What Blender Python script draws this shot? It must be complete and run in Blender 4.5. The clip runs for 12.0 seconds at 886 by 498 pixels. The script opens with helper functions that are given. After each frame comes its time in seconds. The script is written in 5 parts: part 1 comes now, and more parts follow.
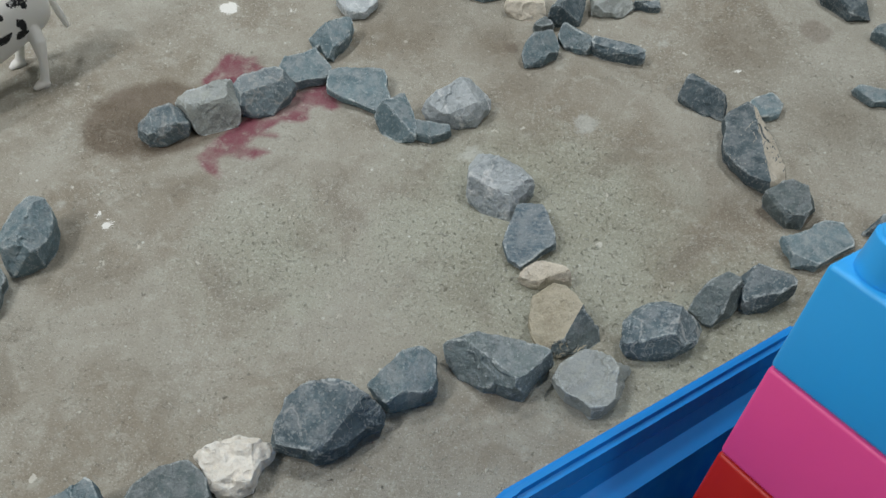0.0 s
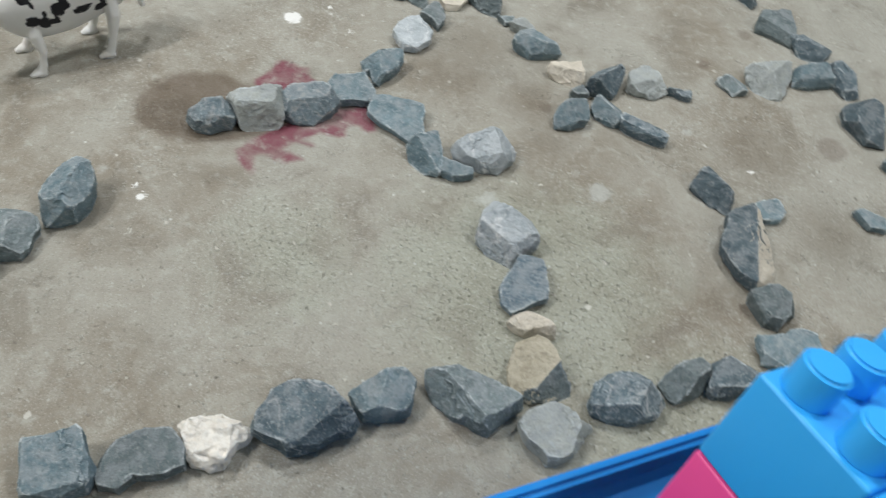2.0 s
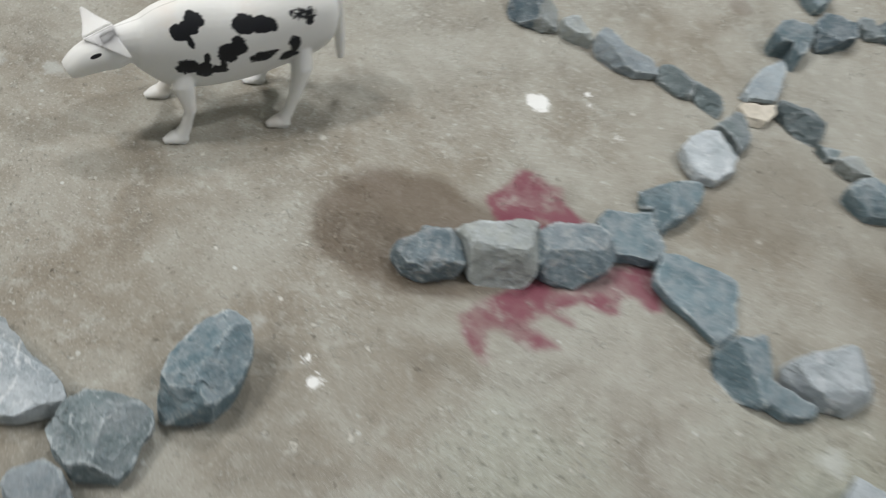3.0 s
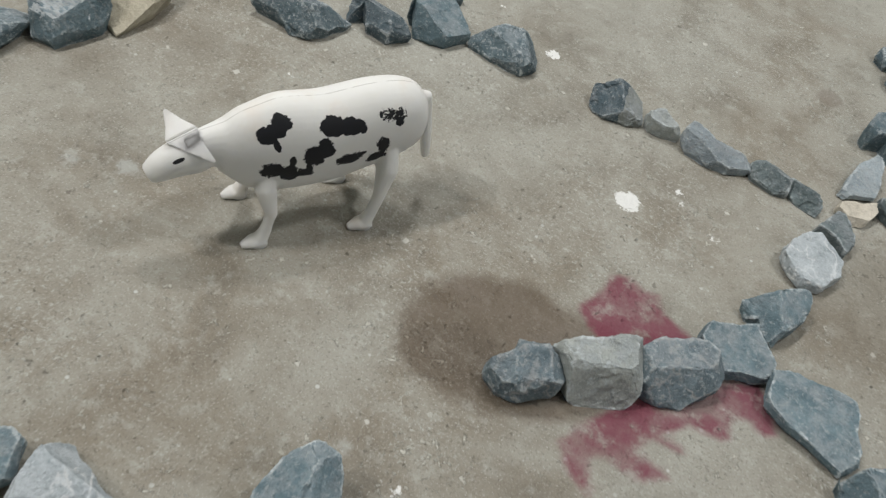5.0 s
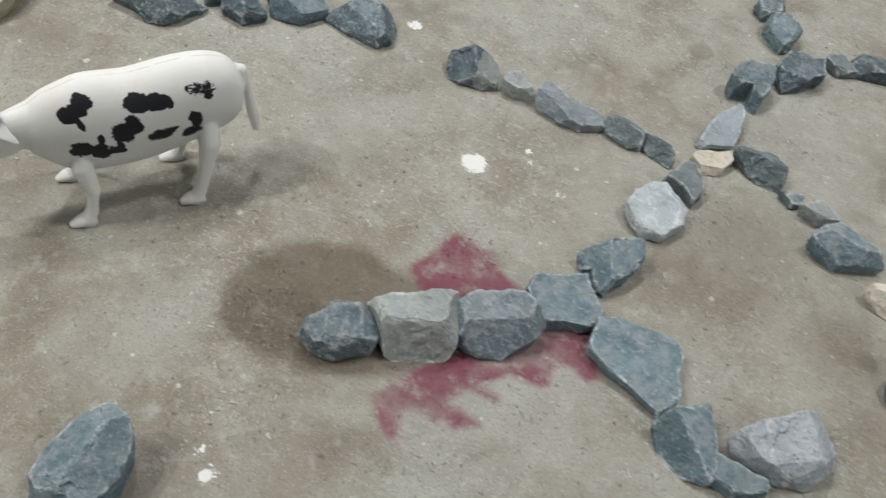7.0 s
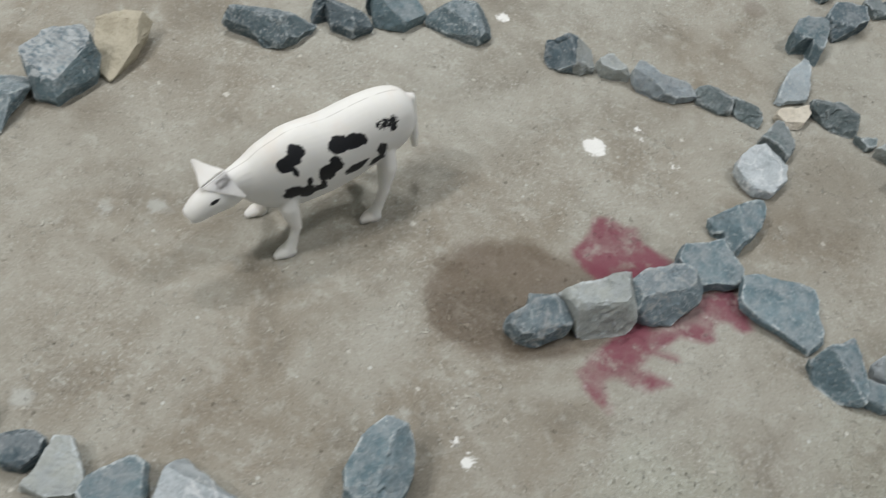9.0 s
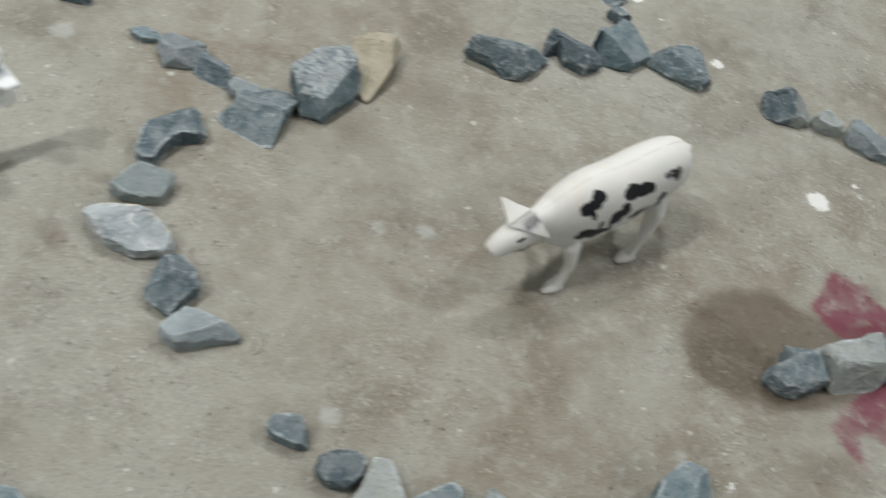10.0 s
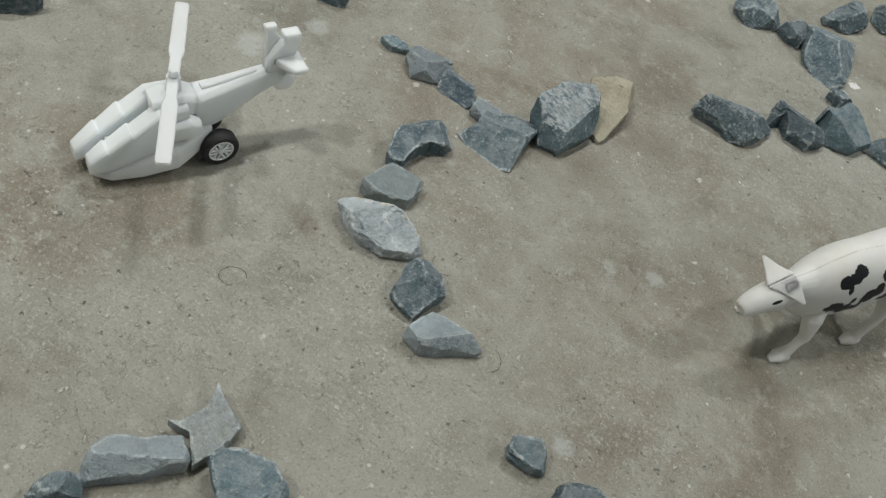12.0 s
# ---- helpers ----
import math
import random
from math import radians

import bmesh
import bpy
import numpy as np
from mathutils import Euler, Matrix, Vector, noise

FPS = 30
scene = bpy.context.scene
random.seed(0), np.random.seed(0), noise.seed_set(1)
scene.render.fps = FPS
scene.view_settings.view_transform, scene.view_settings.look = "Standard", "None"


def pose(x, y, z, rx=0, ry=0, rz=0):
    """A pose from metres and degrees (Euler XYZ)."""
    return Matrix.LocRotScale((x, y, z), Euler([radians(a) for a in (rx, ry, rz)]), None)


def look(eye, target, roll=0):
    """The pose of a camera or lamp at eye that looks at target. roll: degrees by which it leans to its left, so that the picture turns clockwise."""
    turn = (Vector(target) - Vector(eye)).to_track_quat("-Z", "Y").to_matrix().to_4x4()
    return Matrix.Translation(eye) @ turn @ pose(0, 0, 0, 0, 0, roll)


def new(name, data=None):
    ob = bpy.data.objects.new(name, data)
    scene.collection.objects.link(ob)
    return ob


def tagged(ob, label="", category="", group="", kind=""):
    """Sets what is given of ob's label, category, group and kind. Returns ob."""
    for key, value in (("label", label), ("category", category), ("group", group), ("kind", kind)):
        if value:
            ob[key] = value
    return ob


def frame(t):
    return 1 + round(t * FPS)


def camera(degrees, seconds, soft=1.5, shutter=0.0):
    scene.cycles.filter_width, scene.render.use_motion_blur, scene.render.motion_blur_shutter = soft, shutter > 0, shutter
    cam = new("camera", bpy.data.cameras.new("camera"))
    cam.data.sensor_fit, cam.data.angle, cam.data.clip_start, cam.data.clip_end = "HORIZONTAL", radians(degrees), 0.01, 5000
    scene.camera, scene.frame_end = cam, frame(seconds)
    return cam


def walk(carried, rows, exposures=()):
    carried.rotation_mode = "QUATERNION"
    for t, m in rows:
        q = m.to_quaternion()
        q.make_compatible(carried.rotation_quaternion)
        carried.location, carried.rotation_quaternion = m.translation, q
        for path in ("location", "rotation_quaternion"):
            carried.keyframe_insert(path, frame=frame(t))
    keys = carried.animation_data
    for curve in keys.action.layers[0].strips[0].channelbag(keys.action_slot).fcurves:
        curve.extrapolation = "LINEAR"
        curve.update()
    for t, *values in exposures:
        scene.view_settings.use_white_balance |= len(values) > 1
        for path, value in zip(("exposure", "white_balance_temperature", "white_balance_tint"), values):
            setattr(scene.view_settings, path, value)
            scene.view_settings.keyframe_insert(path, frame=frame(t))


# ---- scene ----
cam = camera(55.0, 12.0, soft=1.3, shutter=0.4)
PATH = [
    (0, (0.142, 0.127, 0.665), (-0.007, 1.3, -0.948), 1.5),
    (0.5, (0.153, 0.123, 0.619), (-0.006, 1.32, -0.975), 1.5),
    (1, (0.181, 0.092, 0.618), (0.006, 1.307, -0.961), 3.4),
    (1.5, (0.17, 0.112, 0.635), (-0.008, 1.332, -0.94), 7.2),
    (1.8, (0.179, 0.092, 0.661), (-0.003, 1.319, -0.908), 10.2),
    (2, (0.147, 0.102, 0.716), (-0.03, 1.314, -0.865), 12.3),
    (2.1, (0.137, 0.105, 0.707), (-0.051, 1.325, -0.866), 13.1),
    (2.5, (0.035, 0.222, 0.684), (-0.159, 1.417, -0.908), 17.7),
    (3, (-0.161, 0.348, 0.505), (-0.37, 1.555, -1.076), 21.4),
    (3.5, (-0.247, 0.44, 0.396), (-0.528, 1.651, -1.171), 19.7),
    (3.7, (-0.278, 0.452, 0.38), (-0.529, 1.669, -1.187), 21.1),
    (5.3, (-0.213, 0.339, 0.491), (-0.558, 1.62, -1.006), 17.9),
    (5.5, (-0.209, 0.321, 0.476), (-0.55, 1.601, -1.023), 18.3),
    (6, (-0.184, 0.366, 0.479), (-0.531, 1.631, -1.031), 17.3),
    (6.5, (-0.143, 0.407, 0.498), (-0.504, 1.652, -1.024), 15.5),
    (7, (-0.085, 0.42, 0.504), (-0.46, 1.657, -1.022), 13.2),
    (7.2, (-0.065, 0.415, 0.516), (-0.437, 1.649, -1.014), 12.3),
    (8.8, (-0.236, 0.368, 0.582), (-0.41, 1.541, -1.029), 12.5),
    (9, (-0.266, 0.341, 0.576), (-0.432, 1.509, -1.04), 12.8),
    (9.5, (-0.334, 0.318, 0.568), (-0.467, 1.486, -1.049), 15.1),
    (10, (-0.491, 0.276, 0.577), (-0.622, 1.445, -1.04), 18.7),
    (10.5, (-0.574, 0.228, 0.548), (-0.742, 1.423, -1.046), 20.0),
    (11, (-0.605, 0.215, 0.551), (-0.827, 1.425, -1.026), 20.6),
    (11.5, (-0.623, 0.201, 0.532), (-0.869, 1.422, -1.032), 21.5),
    (12, (-0.62, 0.196, 0.526), (-0.895, 1.415, -1.035), 23.1),
]
walk(cam, [(t, look(eye, target, roll)) for t, eye, target, roll in PATH],
     [(0, -0.56, 6450, 9), (0.5, -0.22, 6450, 9), (1, -0.16, 6500, 12), (1.5, -0.18, 6475, 11), (2, -0.27, 6450, 10), (2.5, -0.32, 6500, 11),
      (3, -0.35, 6500, 11), (3.5, -0.45, 6500, 10), (5.5, -0.48, 6650, 11), (6, -0.36, 6600, 11), (7, -0.36, 6550, 11), (9, -0.42, 6520, 11),
      (9.5, -0.37, 6500, 12), (10, -0.50, 6550, 9), (10.5, -0.70, 6600, 7), (11, -0.75, 6550, 5), (12, -0.79, 6600, 7)])

# ---------- light ----------
world = bpy.data.worlds.new("world")
scene.world = world
world.use_nodes = True
world.node_tree.nodes["Background"].inputs[0].default_value = (0.80, 0.90, 1.0, 1)
world.node_tree.nodes["Background"].inputs[1].default_value = 0.02


def overhead_light(x, y, z, sx, sy, watts, colour):
    data = bpy.data.lights.new("overhead_light", "AREA")
    data.shape, data.size, data.size_y, data.energy, data.color = "RECTANGLE", sx, sy, watts, colour
    ob = new("overhead_light", data)
    ob.matrix_world = pose(x, y, z)
    return tagged(ob, "white area light overhead, standing for ceiling lamps and added fill", "lamp", kind="structure")


# a pair of lamps to the west and one to the north-west
overhead_light(-1.60, 0.25, 2.6, 0.10, 0.18, 34, (1.0, 0.99, 0.97))
overhead_light(-1.95, -0.45, 2.6, 0.10, 0.18, 42, (1.0, 0.99, 0.97))
overhead_light(-1.04, 1.78, 2.6, 0.26, 0.32, 40, (0.97, 0.99, 1.0))
# weaker lamps farther off to the east, unseen, added as fill
overhead_light(0.70, 1.70, 2.6, 0.16, 0.30, 36, (0.97, 0.99, 1.0))
overhead_light(1.90, 0.10, 2.6, 0.16, 0.30, 24, (1.0, 0.99, 0.96))


# ---------- materials ----------
def shader(name):
    mat = bpy.data.materials.new(name)
    mat.use_nodes = True
    nt = mat.node_tree
    return mat, nt, nt.nodes["Principled BSDF"]


def node(nt, kind, **values):
    n = nt.nodes.new(kind)
    for key, value in values.items():
        setattr(n, key, value)
    return n


def plug(nt, target, value):
    if isinstance(value, bpy.types.NodeSocket):
        nt.links.new(value, target)
    else:
        target.default_value = value


def maths(nt, op, a, b=0.0, clamp=False):
    n = node(nt, "ShaderNodeMath", operation=op, use_clamp=clamp)
    plug(nt, n.inputs[0], a)
    plug(nt, n.inputs[1], b)
    return n.outputs[0]


def mixed(nt, fac, a, b, blend="MIX"):
    n = node(nt, "ShaderNodeMix", data_type="RGBA", blend_type=blend)
    plug(nt, n.inputs["Factor"], fac)
    plug(nt, n.inputs[6], a)
    plug(nt, n.inputs[7], b)
    return n.outputs[2]


def noise_tex(nt, vec, scale, detail=4.0, rough=0.55, warp=0.0):
    n = node(nt, "ShaderNodeTexNoise")
    plug(nt, n.inputs["Vector"], vec)
    n.inputs["Scale"].default_value = scale
    n.inputs["Detail"].default_value = detail
    n.inputs["Roughness"].default_value = rough
    n.inputs["Distortion"].default_value = warp
    return n.outputs["Fac"]


def steps(nt, value, lo, hi, a=0.0, b=1.0):
    n = node(nt, "ShaderNodeMapRange", interpolation_type="SMOOTHSTEP")
    plug(nt, n.inputs["Value"], value)
    for key, v in (("From Min", lo), ("From Max", hi), ("To Min", a), ("To Max", b)):
        n.inputs[key].default_value = v
    return n.outputs[0]


def relief(nt, bsdf, height, distance, strength=1.0):
    n = node(nt, "ShaderNodeBump")
    n.inputs["Distance"].default_value = distance
    n.inputs["Strength"].default_value = strength
    plug(nt, n.inputs["Height"], height)
    nt.links.new(n.outputs[0], bsdf.inputs["Normal"])


def own_space(nt):
    """Object coordinates, shifted by a random step for each object."""
    co = node(nt, "ShaderNodeTexCoord").outputs["Object"]
    rnd = node(nt, "ShaderNodeObjectInfo").outputs["Random"]
    add = node(nt, "ShaderNodeVectorMath", operation="ADD")
    comb = node(nt, "ShaderNodeCombineXYZ")
    for k, f in enumerate((7.0, 13.0, 5.0)):
        nt.links.new(maths(nt, "MULTIPLY", rnd, f), comb.inputs[k])
    nt.links.new(co, add.inputs[0])
    nt.links.new(comb.outputs[0], add.inputs[1])
    return add.outputs[0], rnd


def rock(name, dark, light, vein, frost=0.0, streak=0.0, vein_colour=(0.50, 0.52, 0.52, 1)):
    mat, nt, bsdf = shader(name)
    # limestone and sandstone wear to their own colour, the blue rock to white crystal
    chalk = light[0] > 0.45
    bloom = tuple(min(0.90, c * 1.12) for c in light)
    vec, rnd = own_space(nt)
    big = noise_tex(nt, vec, 38, 5, 0.6, 0.4)
    fine = noise_tex(nt, vec, 320, 6, 0.7)
    col = mixed(nt, steps(nt, big, 0.32, 0.68), (*dark, 1), (*light, 1))
    col = mixed(nt, steps(nt, fine, 0.25, 0.8, 0.0, 0.30), col, (*[c * 1.40 for c in light], 1))
    speck = noise_tex(nt, vec, 900, 2, 0.5)
    col = mixed(nt, steps(nt, speck, 0.66, 0.74, 0.0, 0.15 + 0.35 * frost), col, (*bloom, 1) if chalk else (0.40, 0.42, 0.41, 1))
    if streak:
        sc = node(nt, "ShaderNodeMapping")
        sc.inputs["Scale"].default_value = (60, 420, 300) if streak < 0.9 else (150, 330, 260)
        sc.inputs["Rotation"].default_value = (0.3, 0.2, 0.5)
        nt.links.new(vec, sc.inputs[0])
        bands = noise_tex(nt, sc.outputs[0], 1.0, 4, 0.6)
        col = mixed(nt, steps(nt, bands, 0.45 if streak < 0.9 else 0.40, 0.70 if streak < 0.9 else 0.54, 0.0, streak), col, (0.34, 0.38, 0.40, 1) if streak < 0.9 else (0.68, 0.73, 0.75, 1))
    # calcite veins: thin ridges where two warped noises cross their middle
    ridge = maths(nt, "ABSOLUTE", maths(nt, "SUBTRACT", noise_tex(nt, vec, 17, 5, 0.45, 0.0), 0.5))
    ridge2 = maths(nt, "ABSOLUTE", maths(nt, "SUBTRACT", noise_tex(nt, vec, 42, 5, 0.5, 0.15), 0.5))
    patch = steps(nt, noise_tex(nt, vec, 26, 2), 0.42, 0.6)
    thin = maths(nt, "MULTIPLY", steps(nt, ridge, 0.002, 0.015 + 0.024 * max(0.0, frost - 0.5), 1.0, 0.0), vein)
    broken = steps(nt, noise_tex(nt, vec, 70, 4, 0.7), 0.40, 0.56)
    thin = maths(nt, "MULTIPLY", thin, broken)
    thin2 = maths(nt, "MULTIPLY", maths(nt, "MULTIPLY", steps(nt, ridge2, 0.002, 0.014 + 0.03 * max(0.0, frost - 0.5), 1.0, 0.0), patch), vein * 0.7)
    col = mixed(nt, maths(nt, "MAXIMUM", thin, thin2), col, vein_colour)
    # pale bruises left by crushing
    bruise = maths(nt, "MULTIPLY", steps(nt, noise_tex(nt, vec, 150, 6, 0.8), 0.50, 0.64), steps(nt, noise_tex(nt, vec, 40, 4, 0.6), 0.42, 0.58))
    col = mixed(nt, maths(nt, "MULTIPLY", bruise, min(0.95, 0.42 + 1.1 * frost)), col, (*bloom, 1) if chalk else (0.50, 0.56, 0.58, 1))
    fleck = steps(nt, noise_tex(nt, vec, 330, 3, 0.6), 0.585, 0.64, 0.0, 0.40 + 0.55 * frost)
    col = mixed(nt, fleck, col, (*bloom, 1) if chalk else (0.52, 0.55, 0.55, 1))
    hollow = steps(nt, noise_tex(nt, vec, 95, 5, 0.7), 0.46, 0.30, 0.0, 0.28)
    col = mixed(nt, hollow, col, (*[c * 0.55 for c in dark], 1))
    # faces that look up are painted paler, as light from above leaves them
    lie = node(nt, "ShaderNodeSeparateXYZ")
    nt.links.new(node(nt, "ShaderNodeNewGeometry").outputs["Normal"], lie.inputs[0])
    lit_top = maths(nt, "MULTIPLY", steps(nt, lie.outputs[2], 0.45, 0.95), steps(nt, noise_tex(nt, vec, 70, 6, 0.7), 0.40, 0.60, 0.0, 0.54))
    col = mixed(nt, lit_top, col, (*bloom, 1) if chalk else (0.38, 0.42, 0.44, 1))
    # worn arrises
    point = node(nt, "ShaderNodeNewGeometry").outputs["Pointiness"]
    worn = maths(nt, "MULTIPLY", steps(nt, point, 0.508, 0.536), steps(nt, noise_tex(nt, vec, 60, 5, 0.75), 0.42, 0.58, 0.12, 1.0))
    worn = maths(nt, "MULTIPLY", worn, steps(nt, noise_tex(nt, vec, 260, 3, 0.6), 0.36, 0.56, 0.25, 1.0))
    col = mixed(nt, maths(nt, "MULTIPLY", worn, 0.90), col, (*bloom, 1) if chalk else (0.62, 0.68, 0.70, 1))
    # crystalline grain, light and dark
    crystal = noise_tex(nt, vec, 540, 4, 0.75)
    col = mixed(nt, steps(nt, crystal, 0.48, 0.32, 0.0, 0.22), col, (*[c * 0.45 for c in dark], 1))
    col = mixed(nt, steps(nt, crystal, 0.55, 0.70, 0.0, 0.16), col, (*[min(0.8, c * 1.9) for c in light], 1))
    shade = node(nt, "ShaderNodeHueSaturation")
    plug(nt, shade.inputs["Value"], maths(nt, "ADD", maths(nt, "MULTIPLY", rnd, 0.14 if chalk else 0.34), 0.90 if chalk else 0.66))
    nt.links.new(col, shade.inputs["Color"])
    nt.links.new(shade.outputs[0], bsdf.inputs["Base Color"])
    plug(nt, bsdf.inputs["Roughness"], steps(nt, fine, 0.2, 0.8, 0.62, 0.88))
    bsdf.inputs["Specular IOR Level"].default_value = 0.35
    relief(nt, bsdf, maths(nt, "ADD", maths(nt, "MULTIPLY", noise_tex(nt, vec, 85, 7, 0.70), 1.3), maths(nt, "MULTIPLY", fine, 0.45)), 0.0032, 1.0)
    return mat


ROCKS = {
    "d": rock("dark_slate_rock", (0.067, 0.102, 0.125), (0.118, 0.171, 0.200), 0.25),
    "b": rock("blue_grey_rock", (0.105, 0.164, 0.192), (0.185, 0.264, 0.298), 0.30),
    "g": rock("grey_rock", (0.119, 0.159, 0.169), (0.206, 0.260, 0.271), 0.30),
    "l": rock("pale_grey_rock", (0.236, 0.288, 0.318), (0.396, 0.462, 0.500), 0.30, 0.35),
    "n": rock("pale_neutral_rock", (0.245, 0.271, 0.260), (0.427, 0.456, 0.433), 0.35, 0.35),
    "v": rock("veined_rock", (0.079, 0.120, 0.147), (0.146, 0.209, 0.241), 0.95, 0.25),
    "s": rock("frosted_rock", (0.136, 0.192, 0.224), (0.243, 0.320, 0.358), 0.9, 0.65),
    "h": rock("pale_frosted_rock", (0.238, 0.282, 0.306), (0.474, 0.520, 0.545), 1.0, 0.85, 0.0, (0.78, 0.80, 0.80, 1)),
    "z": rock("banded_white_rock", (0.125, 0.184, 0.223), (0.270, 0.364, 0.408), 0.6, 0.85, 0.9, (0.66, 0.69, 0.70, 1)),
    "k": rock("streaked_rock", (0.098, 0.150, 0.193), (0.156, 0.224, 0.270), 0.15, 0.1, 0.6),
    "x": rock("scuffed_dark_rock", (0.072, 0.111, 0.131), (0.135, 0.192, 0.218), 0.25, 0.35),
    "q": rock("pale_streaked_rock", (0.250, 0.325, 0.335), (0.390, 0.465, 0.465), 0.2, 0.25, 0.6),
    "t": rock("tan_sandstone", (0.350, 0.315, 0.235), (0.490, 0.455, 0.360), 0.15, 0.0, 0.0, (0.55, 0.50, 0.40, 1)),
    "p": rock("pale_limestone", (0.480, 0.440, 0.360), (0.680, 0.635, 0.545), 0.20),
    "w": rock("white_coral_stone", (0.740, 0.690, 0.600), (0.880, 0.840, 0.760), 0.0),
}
STONE_LABELS = {
    "d": "dark slate-blue crushed stone laid in a row on concrete",
    "b": "blue-grey angular crushed stone laid on the concrete floor",
    "g": "mid-grey angular crushed stone laid in a row",
    "l": "pale grey broken stone with rough faces on concrete",
    "n": "pale warm-grey broken stone with rough faces on concrete",
    "v": "dark blue stone with white veins laid in a row",
    "s": "blue-grey stone frosted with white crystals on concrete",
    "h": "pale grey stone with white crystal veins on concrete",
    "z": "large dark blue stone with thick white bands",
    "k": "streaked blue slab of stone with a grainy face",
    "x": "dark slate stone with white scuffs along sharp edges",
    "q": "pale grey-green slab of stone with fine streaks",
    "t": "tan sandstone piece with a rough broken face",
    "p": "pale beige limestone piece laid in the row",
    "w": "cream-white knobbly pitted stone laid in the row",
}

TWO_TONED = {
    "dp": "broken stone, dark grey with a tan side, in a row",
    "tg": "broken stone with a tan top and grey foot",
    "dn": "broken stone, half dark slate and half pale grey",
    "hp": "pale grey stone with a cream rim along one edge",
    "zb": "large dark blue stone with thick white bands on top",
}
# stains on the floor: outlines in metres
WET = [(-0.314, 0.684), (-0.328, 0.713), (-0.325, 0.744), (-0.306, 0.771), (-0.278, 0.789), (-0.254, 0.795), (-0.23, 0.79), (-0.203, 0.794),
       (-0.147, 0.818), (-0.128, 0.806), (-0.14, 0.752), (-0.168, 0.727), (-0.203, 0.695), (-0.233, 0.684), (-0.267, 0.674), (-0.298, 0.675)]
RED_LOW = [(-0.194, 0.687), (-0.186, 0.704), (-0.171, 0.733), (-0.147, 0.767), (-0.113, 0.803), (-0.079, 0.822), (-0.065, 0.799), (-0.058, 0.784),
           (-0.069, 0.775), (-0.084, 0.782), (-0.092, 0.774), (-0.088, 0.759), (-0.094, 0.754), (-0.118, 0.752), (-0.13, 0.736), (-0.117, 0.735),
           (-0.111, 0.727), (-0.137, 0.726), (-0.143, 0.712), (-0.124, 0.711), (-0.115, 0.706), (-0.135, 0.691), (-0.161, 0.694), (-0.169, 0.688),
           (-0.156, 0.667), (-0.158, 0.661), (-0.181, 0.674)]
RED_TOP = [(-0.21, 0.786), (-0.224, 0.799), (-0.214, 0.823), (-0.212, 0.846), (-0.197, 0.852), (-0.184, 0.846), (-0.172, 0.849), (-0.164, 0.834),
           (-0.131, 0.825), (-0.157, 0.787), (-0.193, 0.776)]
# dried white splashes and brown smears: centre and radius
WHITE = [(-0.230, 0.929, 0.0115), (-0.151, 0.937, 0.0038), (-0.196, 0.970, 0.003), (-0.189, 0.957, 0.0025), (-0.250, 0.588, 0.006), (-0.263, 0.598, 0.0035),
         (0.378, 0.915, 0.004), (-0.468, 1.120, 0.006), (-0.474, 1.123, 0.004), (-0.434, 1.101, 0.002), (-0.361, 1.067, 0.007), (-0.283, 0.687, 0.0012), (-0.557, 0.849, 0.0016),
         (-0.529, 0.868, 0.0025), (0.206, 0.691, 0.0012)]
PALE = [(-0.304, 0.602, 0.006), (0.209, 0.801, 0.014), (-0.596, 0.682, 0.008), (-0.558, 0.701, 0.009), (-0.964, 0.680, 0.014), (-0.557, 0.518, 0.010), (0.090, 0.738, 0.012),
        (-0.938, 0.746, 0.012), (0.292, 0.950, 0.006)]
BROWN = [(0.116, 0.912, 0.010), (-0.104, 1.216, 0.016), (0.297, 1.093, 0.012), (0.345, 1.186, 0.012), (0.392, 0.704, 0.010), (0.476, 1.003, 0.022),
         (-0.026, 0.506, 0.004), (-0.805, 0.555, 0.010), (0.035, 0.316, 0.012), (0.293, 0.916, 0.003)]


# damp brown areas, and small darker spots right beside stones
DAMP_DARK = [(-0.012, 0.930, 0.045), (0.000, 0.980, 0.045), (0.101, 0.916, 0.030), (0.487, 0.854, 0.045), (-0.301, 0.880, 0.012), (-0.663, 0.771, 0.02), (0.133, 0.856, 0.022), (0.385, 0.955, 0.045), (-0.610, 0.850, 0.018), (0.36, 0.70, 0.02), (-0.275, 0.560, 0.014)]
WORN = [(0.17, 0.64, 0.15), (-0.08, 0.58, 0.06), (0.36, 0.52, 0.12)]


def outline_distance(px, py, ring):
    """Distance to a closed outline, positive inside."""
    best = np.full(px.shape, 9.0)
    inside = np.zeros(px.shape, bool)
    for (ax, ay), (bx, by) in zip(ring, ring[1:] + ring[:1]):
        t = np.clip(((px - ax) * (bx - ax) + (py - ay) * (by - ay)) / ((bx - ax) ** 2 + (by - ay) ** 2), 0, 1)
        best = np.minimum(best, np.hypot(px - ax - t * (bx - ax), py - ay - t * (by - ay)))
        inside ^= ((ay > py) != (by > py)) & (px < (bx - ax) * (py - ay) / (by - ay + 1e-12) + ax)
    return np.where(inside, best, -best)


def spots_distance(px, py, spots):
    best = np.full(px.shape, -9.0)
    for x, y, r in spots:
        best = np.maximum(best, r - np.hypot(px - x, py - y))
    return best


